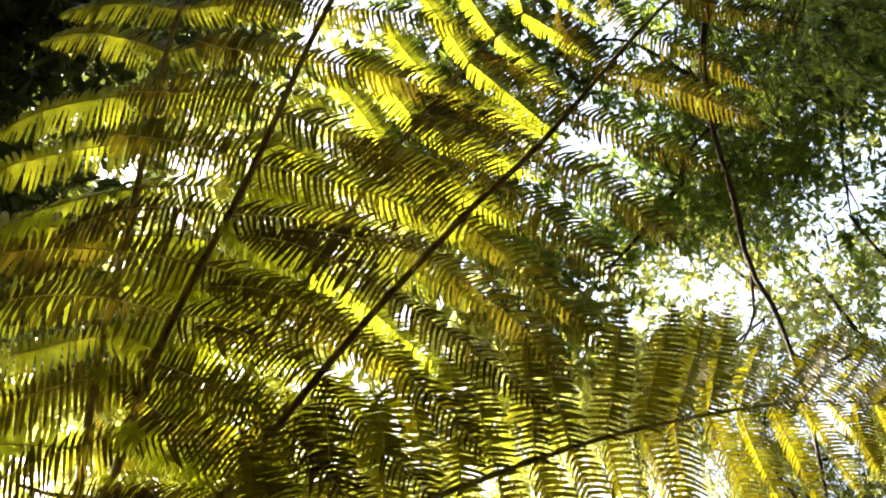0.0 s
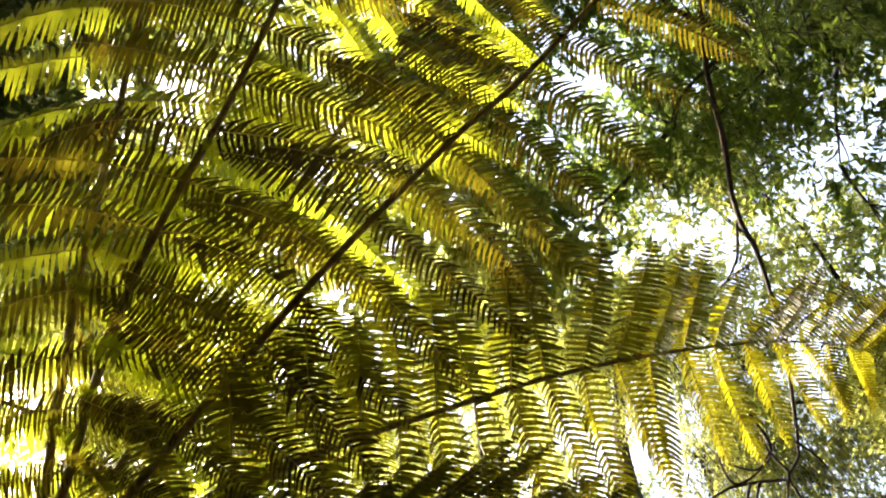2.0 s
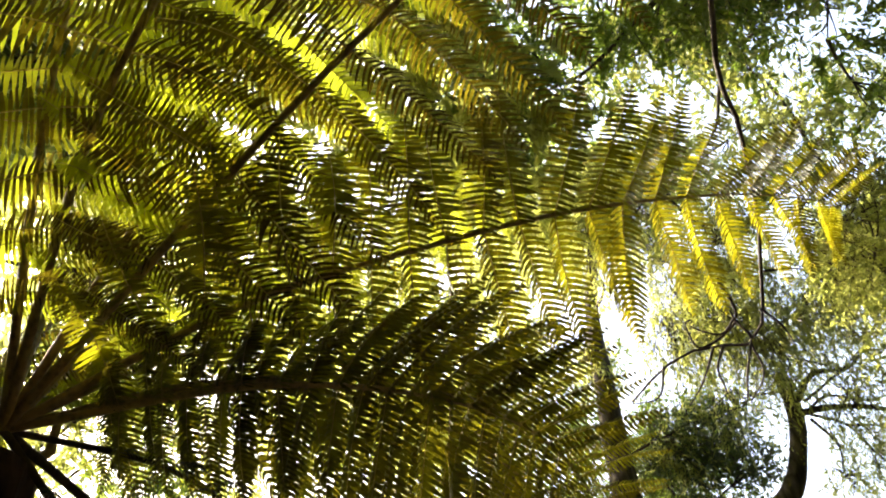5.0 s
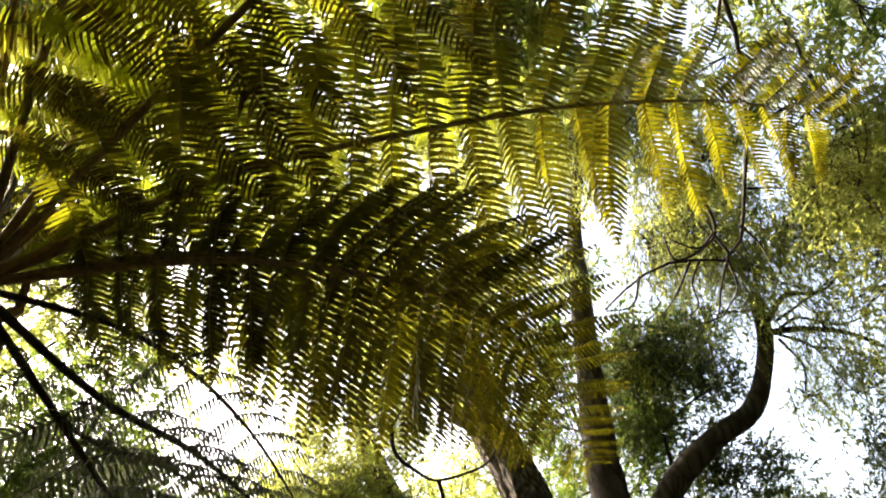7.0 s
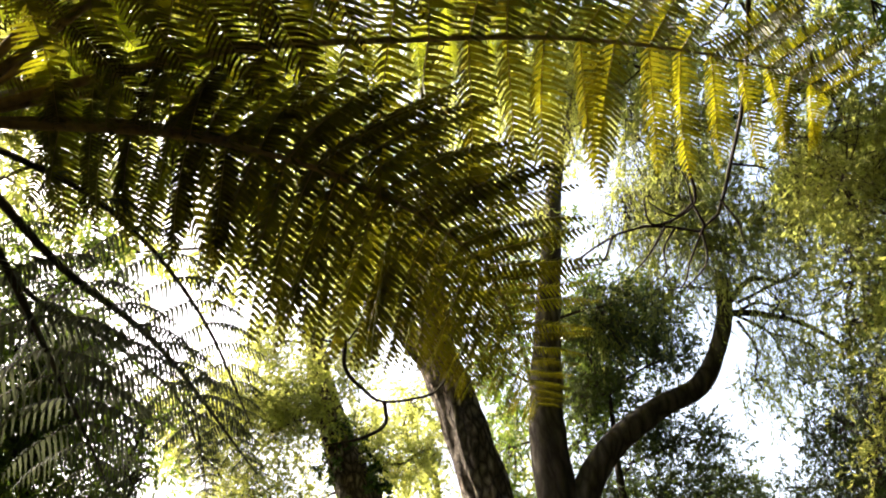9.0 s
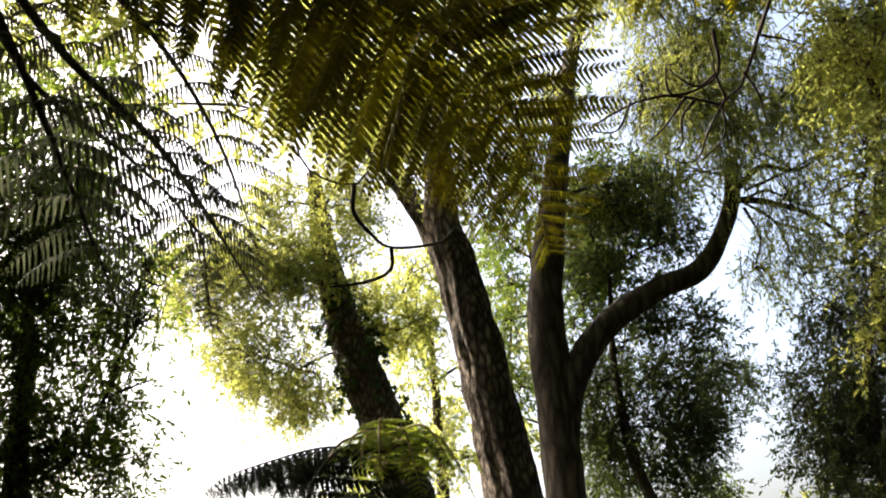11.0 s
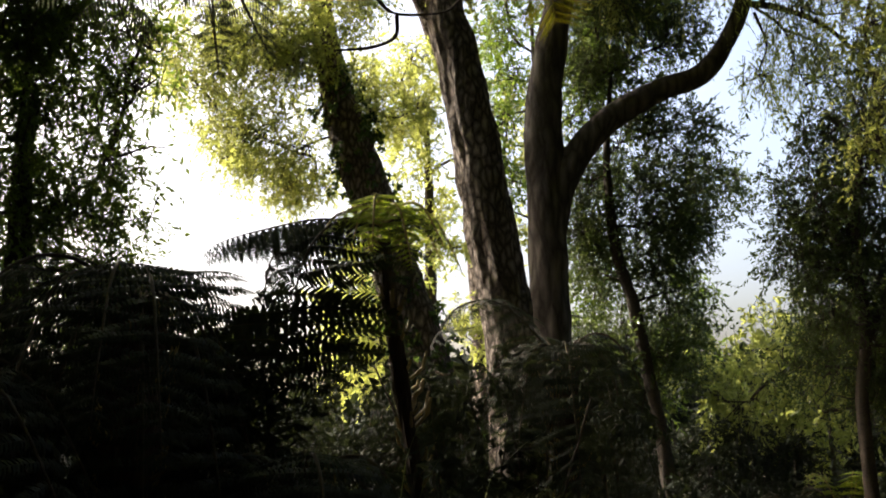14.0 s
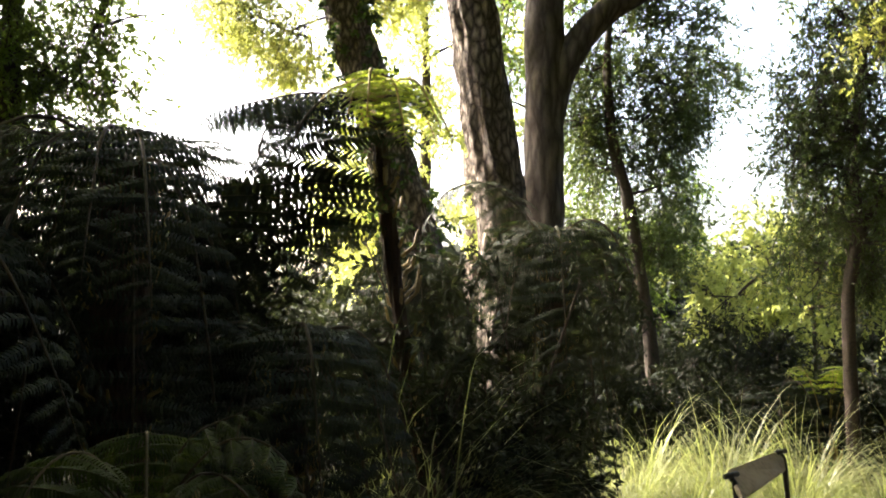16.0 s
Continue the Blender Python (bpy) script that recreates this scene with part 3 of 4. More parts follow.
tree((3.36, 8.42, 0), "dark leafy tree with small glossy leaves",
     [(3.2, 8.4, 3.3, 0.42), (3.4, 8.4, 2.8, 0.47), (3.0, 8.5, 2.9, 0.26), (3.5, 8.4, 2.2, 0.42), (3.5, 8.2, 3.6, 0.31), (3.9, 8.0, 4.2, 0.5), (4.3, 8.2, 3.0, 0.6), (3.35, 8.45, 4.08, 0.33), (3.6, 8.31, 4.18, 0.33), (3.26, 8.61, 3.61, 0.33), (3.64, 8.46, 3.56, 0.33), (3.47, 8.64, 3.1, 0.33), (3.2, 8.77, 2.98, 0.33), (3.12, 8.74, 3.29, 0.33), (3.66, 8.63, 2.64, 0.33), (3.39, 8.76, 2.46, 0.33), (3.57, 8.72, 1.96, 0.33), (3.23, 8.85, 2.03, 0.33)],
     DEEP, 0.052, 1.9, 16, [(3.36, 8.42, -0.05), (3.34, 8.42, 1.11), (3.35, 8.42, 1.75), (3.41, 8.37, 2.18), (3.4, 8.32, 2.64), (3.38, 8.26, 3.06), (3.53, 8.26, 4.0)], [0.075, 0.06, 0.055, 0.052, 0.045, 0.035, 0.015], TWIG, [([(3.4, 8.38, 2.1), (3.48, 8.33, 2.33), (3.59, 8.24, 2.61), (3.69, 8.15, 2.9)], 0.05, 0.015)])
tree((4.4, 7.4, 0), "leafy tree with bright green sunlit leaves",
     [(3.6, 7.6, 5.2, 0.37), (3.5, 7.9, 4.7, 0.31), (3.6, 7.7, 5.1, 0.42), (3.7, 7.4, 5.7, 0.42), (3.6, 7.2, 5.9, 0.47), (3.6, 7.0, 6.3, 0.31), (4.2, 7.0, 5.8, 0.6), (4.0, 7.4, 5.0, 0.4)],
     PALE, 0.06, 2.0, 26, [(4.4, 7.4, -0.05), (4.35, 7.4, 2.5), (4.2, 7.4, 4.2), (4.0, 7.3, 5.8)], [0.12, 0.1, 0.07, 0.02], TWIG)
tree((3.4, 6.4, 0), "sunlit bright green leafy sapling", [(2.72, 6.4, 3.3, 0.15), (2.8, 6.3, 3.6, 0.16), (3.1, 6.3, 3.9, 0.25)], PALE, 0.05, 2.00, 17,
     [(3.4, 6.4, -0.05), (3.35, 6.4, 1.6), (3.2, 6.4, 2.8), (3.1, 6.35, 3.8)], [0.05, 0.04, 0.03, 0.012], TWIG, name="sapling")
tree((7.4, 9.6, 0), "tall tree with pale green sunlit leaves", canopy((13, 52), (26, 45), (10.5, 13), 56, (0.4, 0.75), 6, SKY_GAPS),
     PALE, 0.098, 1.5, 28, [(7.4, 9.6, -0.05), (7.2, 9.5, 3.0), (6.6, 9.4, 6.0), (6.2, 9.2, 8.4)], [0.2, 0.16, 0.1, 0.04], BARK_SMOOTH)
tree((7.2, 6.6, 0), "tall tree with high airy green crown",
     canopy((13, 54), (41, 66), (9.5, 12.5), 84, (0.4, 0.75), 5, SKY_GAPS) + canopy((29, 50), (34, 50), (10, 12), 8, (0.35, 0.55), 11),
     MID, 0.115, 1.35, 18, [(7.2, 6.6, -0.05), (7.1, 6.6, 4.0), (6.7, 6.2, 7.5), (6.2, 5.8, 9.8)], [0.26, 0.2, 0.12, 0.03], BARK_SMOOTH)

tree((1.35, 12.2, 0), "slender leafy tree behind the big trunks", [(0.65, 11.8, 4.64, 0.28), (0.60, 11.8, 4.25, 0.25), (0.78, 11.8, 5.94, 0.28), (0.65, 11.8, 5.43, 0.28), (1.59, 11.8, 6.09, 0.30), (2.12, 11.8, 5.96, 0.30), (1.85, 11.8, 6.38, 0.28), (1.61, 11.8, 6.73, 0.28), (1.32, 11.8, 7.33, 0.30), (1.40, 11.8, 8.01, 0.30), (1.85, 11.8, 8.49, 0.30), (0.69, 11.8, 6.42, 0.25), (1.71, 10.67, 6.72, 0.34), (2.1, 10.56, 6.79, 0.34), (1.96, 10.85, 6.22, 0.34), (1.72, 11.06, 5.82, 0.34), (2.28, 10.78, 6.24, 0.34), (2.6, 10.54, 6.6, 0.34), (0.77, 10.99, 6.28, 0.34), (0.73, 10.74, 6.82, 0.34), (1.56, 11.28, 5.26, 0.34), (2.2, 11.02, 5.7, 0.34), (1.83, 12.98, 4.23, 0.3), (1.94, 13.09, 3.56, 0.32), (1.87, 13.19, 2.89, 0.32), (2.02, 13.21, 2.36, 0.3), (2.68, 13.07, 2.64, 0.3), (2.53, 13.14, 2.05, 0.32), (3.03, 12.91, 3.3, 0.28), (3.17, 12.96, 2.56, 0.3), (1.72, 13.27, 2.06, 0.28), (2.14, 12.8, 4.79, 0.28)],
     MID, 0.068, 2.5, 30, [(1.35, 12.2, -0.05), (1.3, 12.1, 2.5), (1.15, 11.9, 5.0), (1.1, 11.8, 7.0)], [0.09, 0.07, 0.05, 0.02], TWIG)

tree((4.0, 10.8, 0), "leafy shrub with sunlit green leaves at the edge of the shade", [(3.5, 10.16, 2.17, 0.32), (3.78, 9.83, 2.4, 0.34), (3.83, 8.95, 2.17, 0.3), (3.9, 10.03, 1.91, 0.32), (3.89, 9.17, 1.71, 0.3), (3.65, 10.13, 1.65, 0.28), (3.83, 8.9, 2.65, 0.32), (3.28, 10.57, 1.99, 0.3), (3.08, 10.95, 1.7, 0.28), (2.89, 11.62, 1.98, 0.3)],
     PALE, 0.075, 1.6, 33, [(4.0, 10.8, -0.05), (3.98, 10.8, 0.9), (3.9, 10.7, 2.2)], [0.06, 0.04, 0.015], TWIG, name="shrub")

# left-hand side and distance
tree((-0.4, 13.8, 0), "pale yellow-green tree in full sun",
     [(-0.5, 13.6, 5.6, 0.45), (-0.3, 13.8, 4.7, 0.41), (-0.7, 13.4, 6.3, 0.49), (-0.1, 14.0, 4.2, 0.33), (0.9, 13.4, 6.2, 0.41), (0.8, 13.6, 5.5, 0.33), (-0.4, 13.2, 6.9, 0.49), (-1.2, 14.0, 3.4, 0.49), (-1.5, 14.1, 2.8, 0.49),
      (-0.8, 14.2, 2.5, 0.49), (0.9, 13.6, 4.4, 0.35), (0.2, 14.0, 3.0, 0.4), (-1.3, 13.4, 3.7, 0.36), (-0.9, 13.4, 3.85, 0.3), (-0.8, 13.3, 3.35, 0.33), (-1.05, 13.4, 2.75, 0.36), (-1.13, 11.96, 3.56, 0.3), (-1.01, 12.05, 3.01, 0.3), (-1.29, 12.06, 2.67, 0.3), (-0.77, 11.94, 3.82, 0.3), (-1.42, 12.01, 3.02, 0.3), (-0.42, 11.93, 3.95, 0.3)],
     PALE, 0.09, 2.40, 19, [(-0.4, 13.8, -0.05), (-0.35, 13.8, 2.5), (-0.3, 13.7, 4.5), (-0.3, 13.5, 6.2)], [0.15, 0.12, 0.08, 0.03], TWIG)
tree((-2.75, 5.9, 0), "dark small-leaved tree, light breaking through",
     [(-2.3, 5.8, 4.1, 0.32), (-2.5, 5.9, 3.6, 0.4), (-2.2, 6.1, 3.4, 0.25), (-2.0, 6.0, 3.8, 0.17), (-2.35, 6.1, 3.0, 0.3), (-2.5, 5.6, 4.2, 0.34), (-2.1, 6.2, 3.0, 0.16), (-2.4, 5.5, 4.6, 0.3), (-2.05, 6.0, 3.9, 0.2), (-2.9, 5.9, 3.0, 0.5), (-3.2, 5.8, 4.2, 0.6), (-2.8, 5.6, 5.0, 0.5), (-2.6, 6.0, 2.5, 0.4), (-2.2, 6.2, 2.6, 0.22), (-2.28, 5.48, 4.33, 0.32), (-2.55, 5.54, 3.94, 0.32), (-2.14, 5.23, 4.87, 0.28), (-1.9, 5.77, 4.04, 0.16), (-2.41, 5.27, 4.61, 0.32)],
     MID, 0.05, 2.2, 20, [(-2.75, 5.9, -0.05), (-2.68, 5.9, 1.5), (-2.65, 5.9, 3.0), (-2.6, 5.8, 4.4)], [0.12, 0.09, 0.07, 0.02], TWIG)
tree((-7.2, 9.6, 0), "tall pale-crowned tree above the fern",
     canopy((-42, 16), (40, 78), (10, 13), 84, (0.6, 1.0), 3, SKY_GAPS),
     PALE, 0.185, 1.75, 21, [(-7.2, 9.6, -0.05), (-7.1, 9.6, 5.0), (-5.8, 9.2, 9.0), (-2.8, 8.6, 11.5)], [0.3, 0.25, 0.18, 0.06], BARK)
tree((0.5, 15.5, 0), "far sunlit tree crown above the ferns",
     canopy((-32, 14), (27, 46), (12, 15), 30, (0.5, 0.85), 4, SKY_GAPS) + canopy((-9, 11), (30, 42), (17.0, 19.5), 26, (0.5, 0.85), 44, SKY_GAPS),
     PALE, 0.125, 1.5, 22, [(0.5, 15.5, -0.05), (0.3, 15.0, 6.0), (-1.2, 12.5, 10.0)], [0.25, 0.2, 0.08], BARK)


def belt():
    """Far shrubs that close the garden behind the trees."""
    rng = np.random.default_rng(31)
    blobs = []
    for i in range(46):
        a = radians(-75 + 150 * i / 45)
        d = rng.uniform(17, 22)
        for _ in range(2):
            h = rng.uniform(0.4, 2.4)
            blobs.append((d * math.sin(a) + rng.normal(0, 0.6), d * math.cos(a), h, rng.uniform(0.9, 1.5)))
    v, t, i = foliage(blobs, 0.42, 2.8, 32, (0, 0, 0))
    tagged(new("distant_shrubbery", mesh_from("distant_shrubbery", v, t, [UNDER_SHADE, TWIG], i)), "distant belt of shaded shrubs", "shrubs", kind="stuff")


belt()


def surround():
    """Unseen woodland, added behind, beside and above the camera to hold back skylight."""
    rng = np.random.default_rng(33)
    blobs = []
    for i in range(60):
        a = radians(40 + 266 * i / 59)
        for h in (1.0, 3.6, 6.4):
            d = rng.uniform(9, 12)
            blobs.append((d * math.sin(a), 1 + d * math.cos(a), h + rng.normal(0, 0.5), rng.uniform(1.3, 2.0)))
    for i in range(220):
        blobs.append((rng.uniform(-10, 10), rng.uniform(-11, 1.4), rng.uniform(8, 12), rng.uniform(1.1, 1.8)))
    v, t, i = foliage(blobs, 1.2, 4.0, 34, (0, 0, 0))
    tagged(new("surrounding_woodland", mesh_from("surrounding_woodland", v, t, [MID, TWIG], i)), "added unseen woodland closing off light round the clearing", "woodland", kind="stuff")


surround()
# Added out of view: its clumps block the sun from parts of the fern.
tree((-4.6, 2.2, 0), "added unseen tree whose crown shades the tall fern",
     [(-4.3, 1.9, 4.9, 0.39), (-4.0, 2.3, 4.5, 0.4), (-3.6, 2.0, 4.9, 0.47), (-3.8, 2.7, 4.1, 0.38), (-3.6, 2.5, 4.7, 0.42), (-3.95, 2.25, 5.75, 0.5), (-3.8, 2.4, 5.9, 0.3), (-3.6, 4.45, 5.5, 0.42), (-3.7, 2.1, 5.6, 0.45), (-3.5, 2.5, 5.4, 0.44), (-3.5, 3.3, 4.0, 0.38),
      (-3.2, 3.0, 4.4, 0.44), (-3.2, 3.2, 5.1, 0.4), (-3.6, 4.0, 4.2, 0.47), (-3.3, 3.9, 4.6, 0.47), (-3.2, 3.7, 4.9, 0.42), (-3.3, 4.4, 4.2, 0.47), (-3.6, 3.15, 5.3, 0.3), (-3.6, 3.5, 5.5, 0.28), (-3.6, 3.85, 5.5, 0.3), (-3.6, 4.2, 5.65, 0.26), (-4.1, -0.4, 5.2, 0.8), (-3.9, 0.4, 4.6, 0.8), (-4.2, 1.5, 3.8, 0.8), (-4.2, 3.2, 3.7, 0.8)],
     MID, 0.09, 1.7, 23, [(-4.6, 2.2, -0.05), (-4.5, 2.2, 2.0), (-4.3, 2.3, 4.0), (-4.2, 2.3, 5.4)], [0.16, 0.13, 0.1, 0.04], TWIG)
# Unseen sun blocker, added for the upper pinnae of the long right-hand frond.
tree((-4.7, 3.4, 0), "added unseen tree shading the right frond's upper pinnae", [(-3.6, 3.12, 5.75, 0.22), (-3.6, 3.25, 5.95, 0.22), (-3.6, 3.36, 6.15, 0.22), (-3.6, 3.5, 6.35, 0.22), (-3.6, 3.64, 6.55, 0.22), (-4.0, 3.3, 5.6, 0.2)],
     MID, 0.07, 3.0, 31, [(-4.7, 3.4, -0.05), (-4.6, 3.4, 2.5), (-4.3, 3.4, 4.6), (-3.9, 3.4, 6.0)], [0.08, 0.065, 0.05, 0.02], TWIG, spray=0.14)
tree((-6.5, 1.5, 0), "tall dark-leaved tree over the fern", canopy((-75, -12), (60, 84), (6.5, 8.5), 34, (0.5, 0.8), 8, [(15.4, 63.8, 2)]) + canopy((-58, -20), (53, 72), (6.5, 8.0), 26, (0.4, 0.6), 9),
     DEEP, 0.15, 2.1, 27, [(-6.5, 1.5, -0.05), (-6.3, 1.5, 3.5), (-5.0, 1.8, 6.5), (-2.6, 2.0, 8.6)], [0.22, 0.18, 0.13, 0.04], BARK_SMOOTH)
# Out-of-view crown, added to keep sun off the ferns and shrubs.
tree((-9.3, 11.2, 0), "added unseen tall tree shading the fern bank", [(-8.1, 11.3, 8.6, 0.8), (-8.8, 10.5, 8.4, 0.8), (-9.2, 9.8, 8.1, 0.7), (-8.4, 11.0, 7.9, 0.7), (-9.0, 10.6, 7.6, 0.7), (-10.0, 10.3, 7.6, 0.9), (-9.6, 9.2, 7.6, 0.8), (-8.9, 11.4, 7.4, 0.8), (-8.0, 11.2, 9.2, 0.8), (-7.8, 11.0, 8.7, 0.6)],
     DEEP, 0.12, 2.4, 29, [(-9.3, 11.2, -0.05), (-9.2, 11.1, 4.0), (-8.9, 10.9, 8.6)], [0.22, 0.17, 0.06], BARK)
# Stands left of the view, added only for its shadow on the fern bank.
tree((-4.8, 6.4, 0), "added unseen dark tree shading the fern bank",
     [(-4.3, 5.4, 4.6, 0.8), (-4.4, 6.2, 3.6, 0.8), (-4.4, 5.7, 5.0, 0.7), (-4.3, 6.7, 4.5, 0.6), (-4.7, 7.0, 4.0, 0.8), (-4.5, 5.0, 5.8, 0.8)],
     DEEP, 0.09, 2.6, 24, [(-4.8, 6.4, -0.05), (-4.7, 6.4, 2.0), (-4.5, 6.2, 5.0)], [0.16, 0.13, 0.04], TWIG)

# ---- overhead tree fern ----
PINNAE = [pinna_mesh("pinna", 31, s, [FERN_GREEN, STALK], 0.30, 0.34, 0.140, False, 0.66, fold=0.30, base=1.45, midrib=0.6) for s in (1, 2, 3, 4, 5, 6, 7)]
PINNAE_DIM = [pinna_mesh("pinna_dim", 31, s, [FERN_DIM, STALK], 0.28, 0.34, 0.134, False, 0.56, fold=0.30, base=1.2, midrib=0.6) for s in (61, 62, 63, 64, 65, 66)]
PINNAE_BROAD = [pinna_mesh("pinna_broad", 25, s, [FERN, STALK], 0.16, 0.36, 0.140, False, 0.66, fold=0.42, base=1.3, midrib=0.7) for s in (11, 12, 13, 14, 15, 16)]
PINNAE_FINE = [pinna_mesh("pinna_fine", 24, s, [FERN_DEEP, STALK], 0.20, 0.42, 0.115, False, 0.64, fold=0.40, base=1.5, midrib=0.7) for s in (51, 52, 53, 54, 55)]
PINNAE_LIMP = [pinna_mesh("pinna_limp", 15, s, [FERN_LIMP, STALK_SHADE], 0.42, 0.7, 0.20, False, 0.44, fold=0.6) for s in (21, 22, 23, 24)]
PINNAE_SHADE = [pinna_mesh("pinna_shade", 18, s, [FERN_SHADE, STALK_SHADE], 0.25, 0.5, 0.13, True, 0.62) for s in (6, 7, 8)]
PINNAE_MID = [pinna_mesh("pinna_mid", 12, s, [FERN_SHADE, STALK_SHADE], 0.22, 0.5, 0.15, False, 0.62, fold=0.5) for s in (31, 32, 33, 34)]
PINNAE_LIT = [pinna_mesh("pinna_lit", 20, s, [FERN_LIT, STALK], 0.25, 0.4, 0.14, True, 0.66) for s in (9, 10)]
CROWN = (-0.68, 1.2, 2.7)
fern = thing("tree_fern", (-1.7, 0.85, 0), "tall tree fern, broad green fronds overhead lit from behind", "tree fern", "tree ferns")
fern_trunk(fern, (-1.7, 0.85, -0.05), (-0.74, 1.2, 2.66), 0.085, 3)
for i, (roll, reach, pts) in enumerate([
    (0.36, 0.36, [(-0.38, 0.93, 2.95), (-0.1, 0.7, 3.0), (0.1, 0.51, 3.0), (0.3, 0.33, 2.9)]),
    (0.36, 0.34, [(-0.45, 0.92, 2.98), (-0.26, 0.69, 3.05), (-0.12, 0.5, 3.03), (0.05, 0.3, 2.95)]),
    (0.0, 0.34, [(-0.16, 1.06, 2.95), (0.15, 0.9, 2.97), (0.29, 0.82, 2.95), (0.5, 0.67, 2.92), (0.68, 0.54, 2.85)]),
    (0.0, 0.32, [(-0.35, 1.12, 3.0), (-0.05, 0.95, 3.12), (0.25, 0.78, 3.16), (0.5, 0.66, 3.12)]),
    (0.0, 0.33, [(-0.95, 1.0, 2.95), (-1.25, 0.8, 3.0), (-1.6, 0.6, 2.85)]),
    (-0.1, 0.30, [(-0.69, 1.27, 2.84), (-0.7, 1.37, 3.04), (-0.68, 1.44, 3.27), (-0.64, 1.44, 3.5)]),
    (-0.1, 0.28, [(-0.71, 1.33, 2.83), (-0.75, 1.55, 3.05), (-0.75, 1.77, 3.28), (-0.7, 1.96, 3.48)]),
    (-0.2, 0.27, [(-0.5, 1.38, 2.86), (-0.3, 1.6, 2.96), (-0.12, 1.78, 2.98)]),
    (-0.1, 0.28, [(-0.76, 1.31, 2.82), (-0.85, 1.57, 3.13), (-0.87, 1.75, 3.39), (-0.86, 1.88, 3.58)]),
    (-0.2, 0.33, [(-0.50, 1.32, 2.95), (-0.25, 1.47, 3.12), (0.02, 1.62, 3.22), (0.25, 1.75, 3.2)]),
]):
    frond(fern, [CROWN, *pts], reach, 0.074 if i in (0, 2, 5) else 0.067, PINNAE_DIM if i in (0, 2, 5) else PINNAE, 40 + i, stalk=0.0085, start=0.12, roll=roll, lift=-0.02)
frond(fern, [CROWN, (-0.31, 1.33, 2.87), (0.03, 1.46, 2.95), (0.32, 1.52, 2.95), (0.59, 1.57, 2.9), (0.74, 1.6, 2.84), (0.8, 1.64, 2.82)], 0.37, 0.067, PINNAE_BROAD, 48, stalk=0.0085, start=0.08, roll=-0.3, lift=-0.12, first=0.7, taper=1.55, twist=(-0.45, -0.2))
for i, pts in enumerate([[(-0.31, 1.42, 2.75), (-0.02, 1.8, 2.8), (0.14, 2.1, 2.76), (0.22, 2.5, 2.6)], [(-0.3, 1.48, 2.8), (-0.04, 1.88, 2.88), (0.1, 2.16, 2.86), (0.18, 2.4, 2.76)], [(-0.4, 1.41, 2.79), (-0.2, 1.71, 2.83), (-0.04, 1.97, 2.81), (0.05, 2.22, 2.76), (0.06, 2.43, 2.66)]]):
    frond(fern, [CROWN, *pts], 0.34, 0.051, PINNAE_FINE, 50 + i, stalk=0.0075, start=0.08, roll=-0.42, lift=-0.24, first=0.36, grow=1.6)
for i, (reach, pts) in enumerate([
    (0.13, [(-0.52, 1.45, 2.68), (-0.46, 1.8, 2.64), (-0.46, 2.25, 2.55)]),
    (0.15, [(-0.62, 1.5, 2.62), (-0.55, 1.85, 2.6), (-0.5, 2.45, 2.52)]),
    (0.18, [(-0.60, 1.32, 2.48), (-0.63, 1.6, 2.42), (-0.67, 1.95, 2.34)]),
    (0.13, [(-0.68, 1.5, 2.59), (-0.63, 1.82, 2.61), (-0.59, 2.07, 2.6), (-0.6, 2.26, 2.56), (-0.62, 2.43, 2.46)]),
]):
    frond(fern, [CROWN, *pts], reach, 0.066, PINNAE_LIMP, 54 + i, stalk=(0.006, 0.0085, 0.007, 0.006)[i], start=0.13, lift=-0.12, rib=STALK_SHADE)

frond(fern, [(-0.64, 2.31, 2.69), (-0.62, 2.34, 2.65), (-0.62, 2.39, 2.56), (-0.62, 2.45, 2.45)], 0.055, 0.016, PINNAE_LIMP, 60, stalk=0.004, start=0.1, rib=STALK_SHADE, label="limp dark hanging frond tip")

# ---- tree ferns in the middle distance ----
def shaded_fern(foot, crown, turns, length, r, seed, extra=(), old=9, label="shaded tree fern with drooping dark fronds"):
    ob = thing("tree_fern", (*foot, 0), label, "tree fern", "tree ferns")
    fern_trunk(ob, (*foot, -0.05), crown, r, seed)
    rng = random.Random(seed)
    for i, az in enumerate(turns):
        frond(ob, radial(crown, az + rng.uniform(-6, 6), length * rng.uniform(0.85, 1.1), rng.uniform(0.12, 0.3), rng.uniform(0.7, 1.0)), 0.36, 0.075, PINNAE_SHADE, seed * 20 + i, rib=STALK_SHADE)
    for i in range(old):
        frond(ob, radial(crown, 360 / old * i + rng.uniform(-15, 15), length * rng.uniform(0.6, 0.85), 0.02, rng.uniform(1.3, 1.9)), 0.33, 0.085, PINNAE_SHADE, seed * 20 + 200 + i, rib=STALK_SHADE)
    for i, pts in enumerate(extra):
        frond(ob, [crown, *pts], 0.40, 0.085, PINNAE_SHADE, seed * 20 + 15 + i, rib=STALK_SHADE)


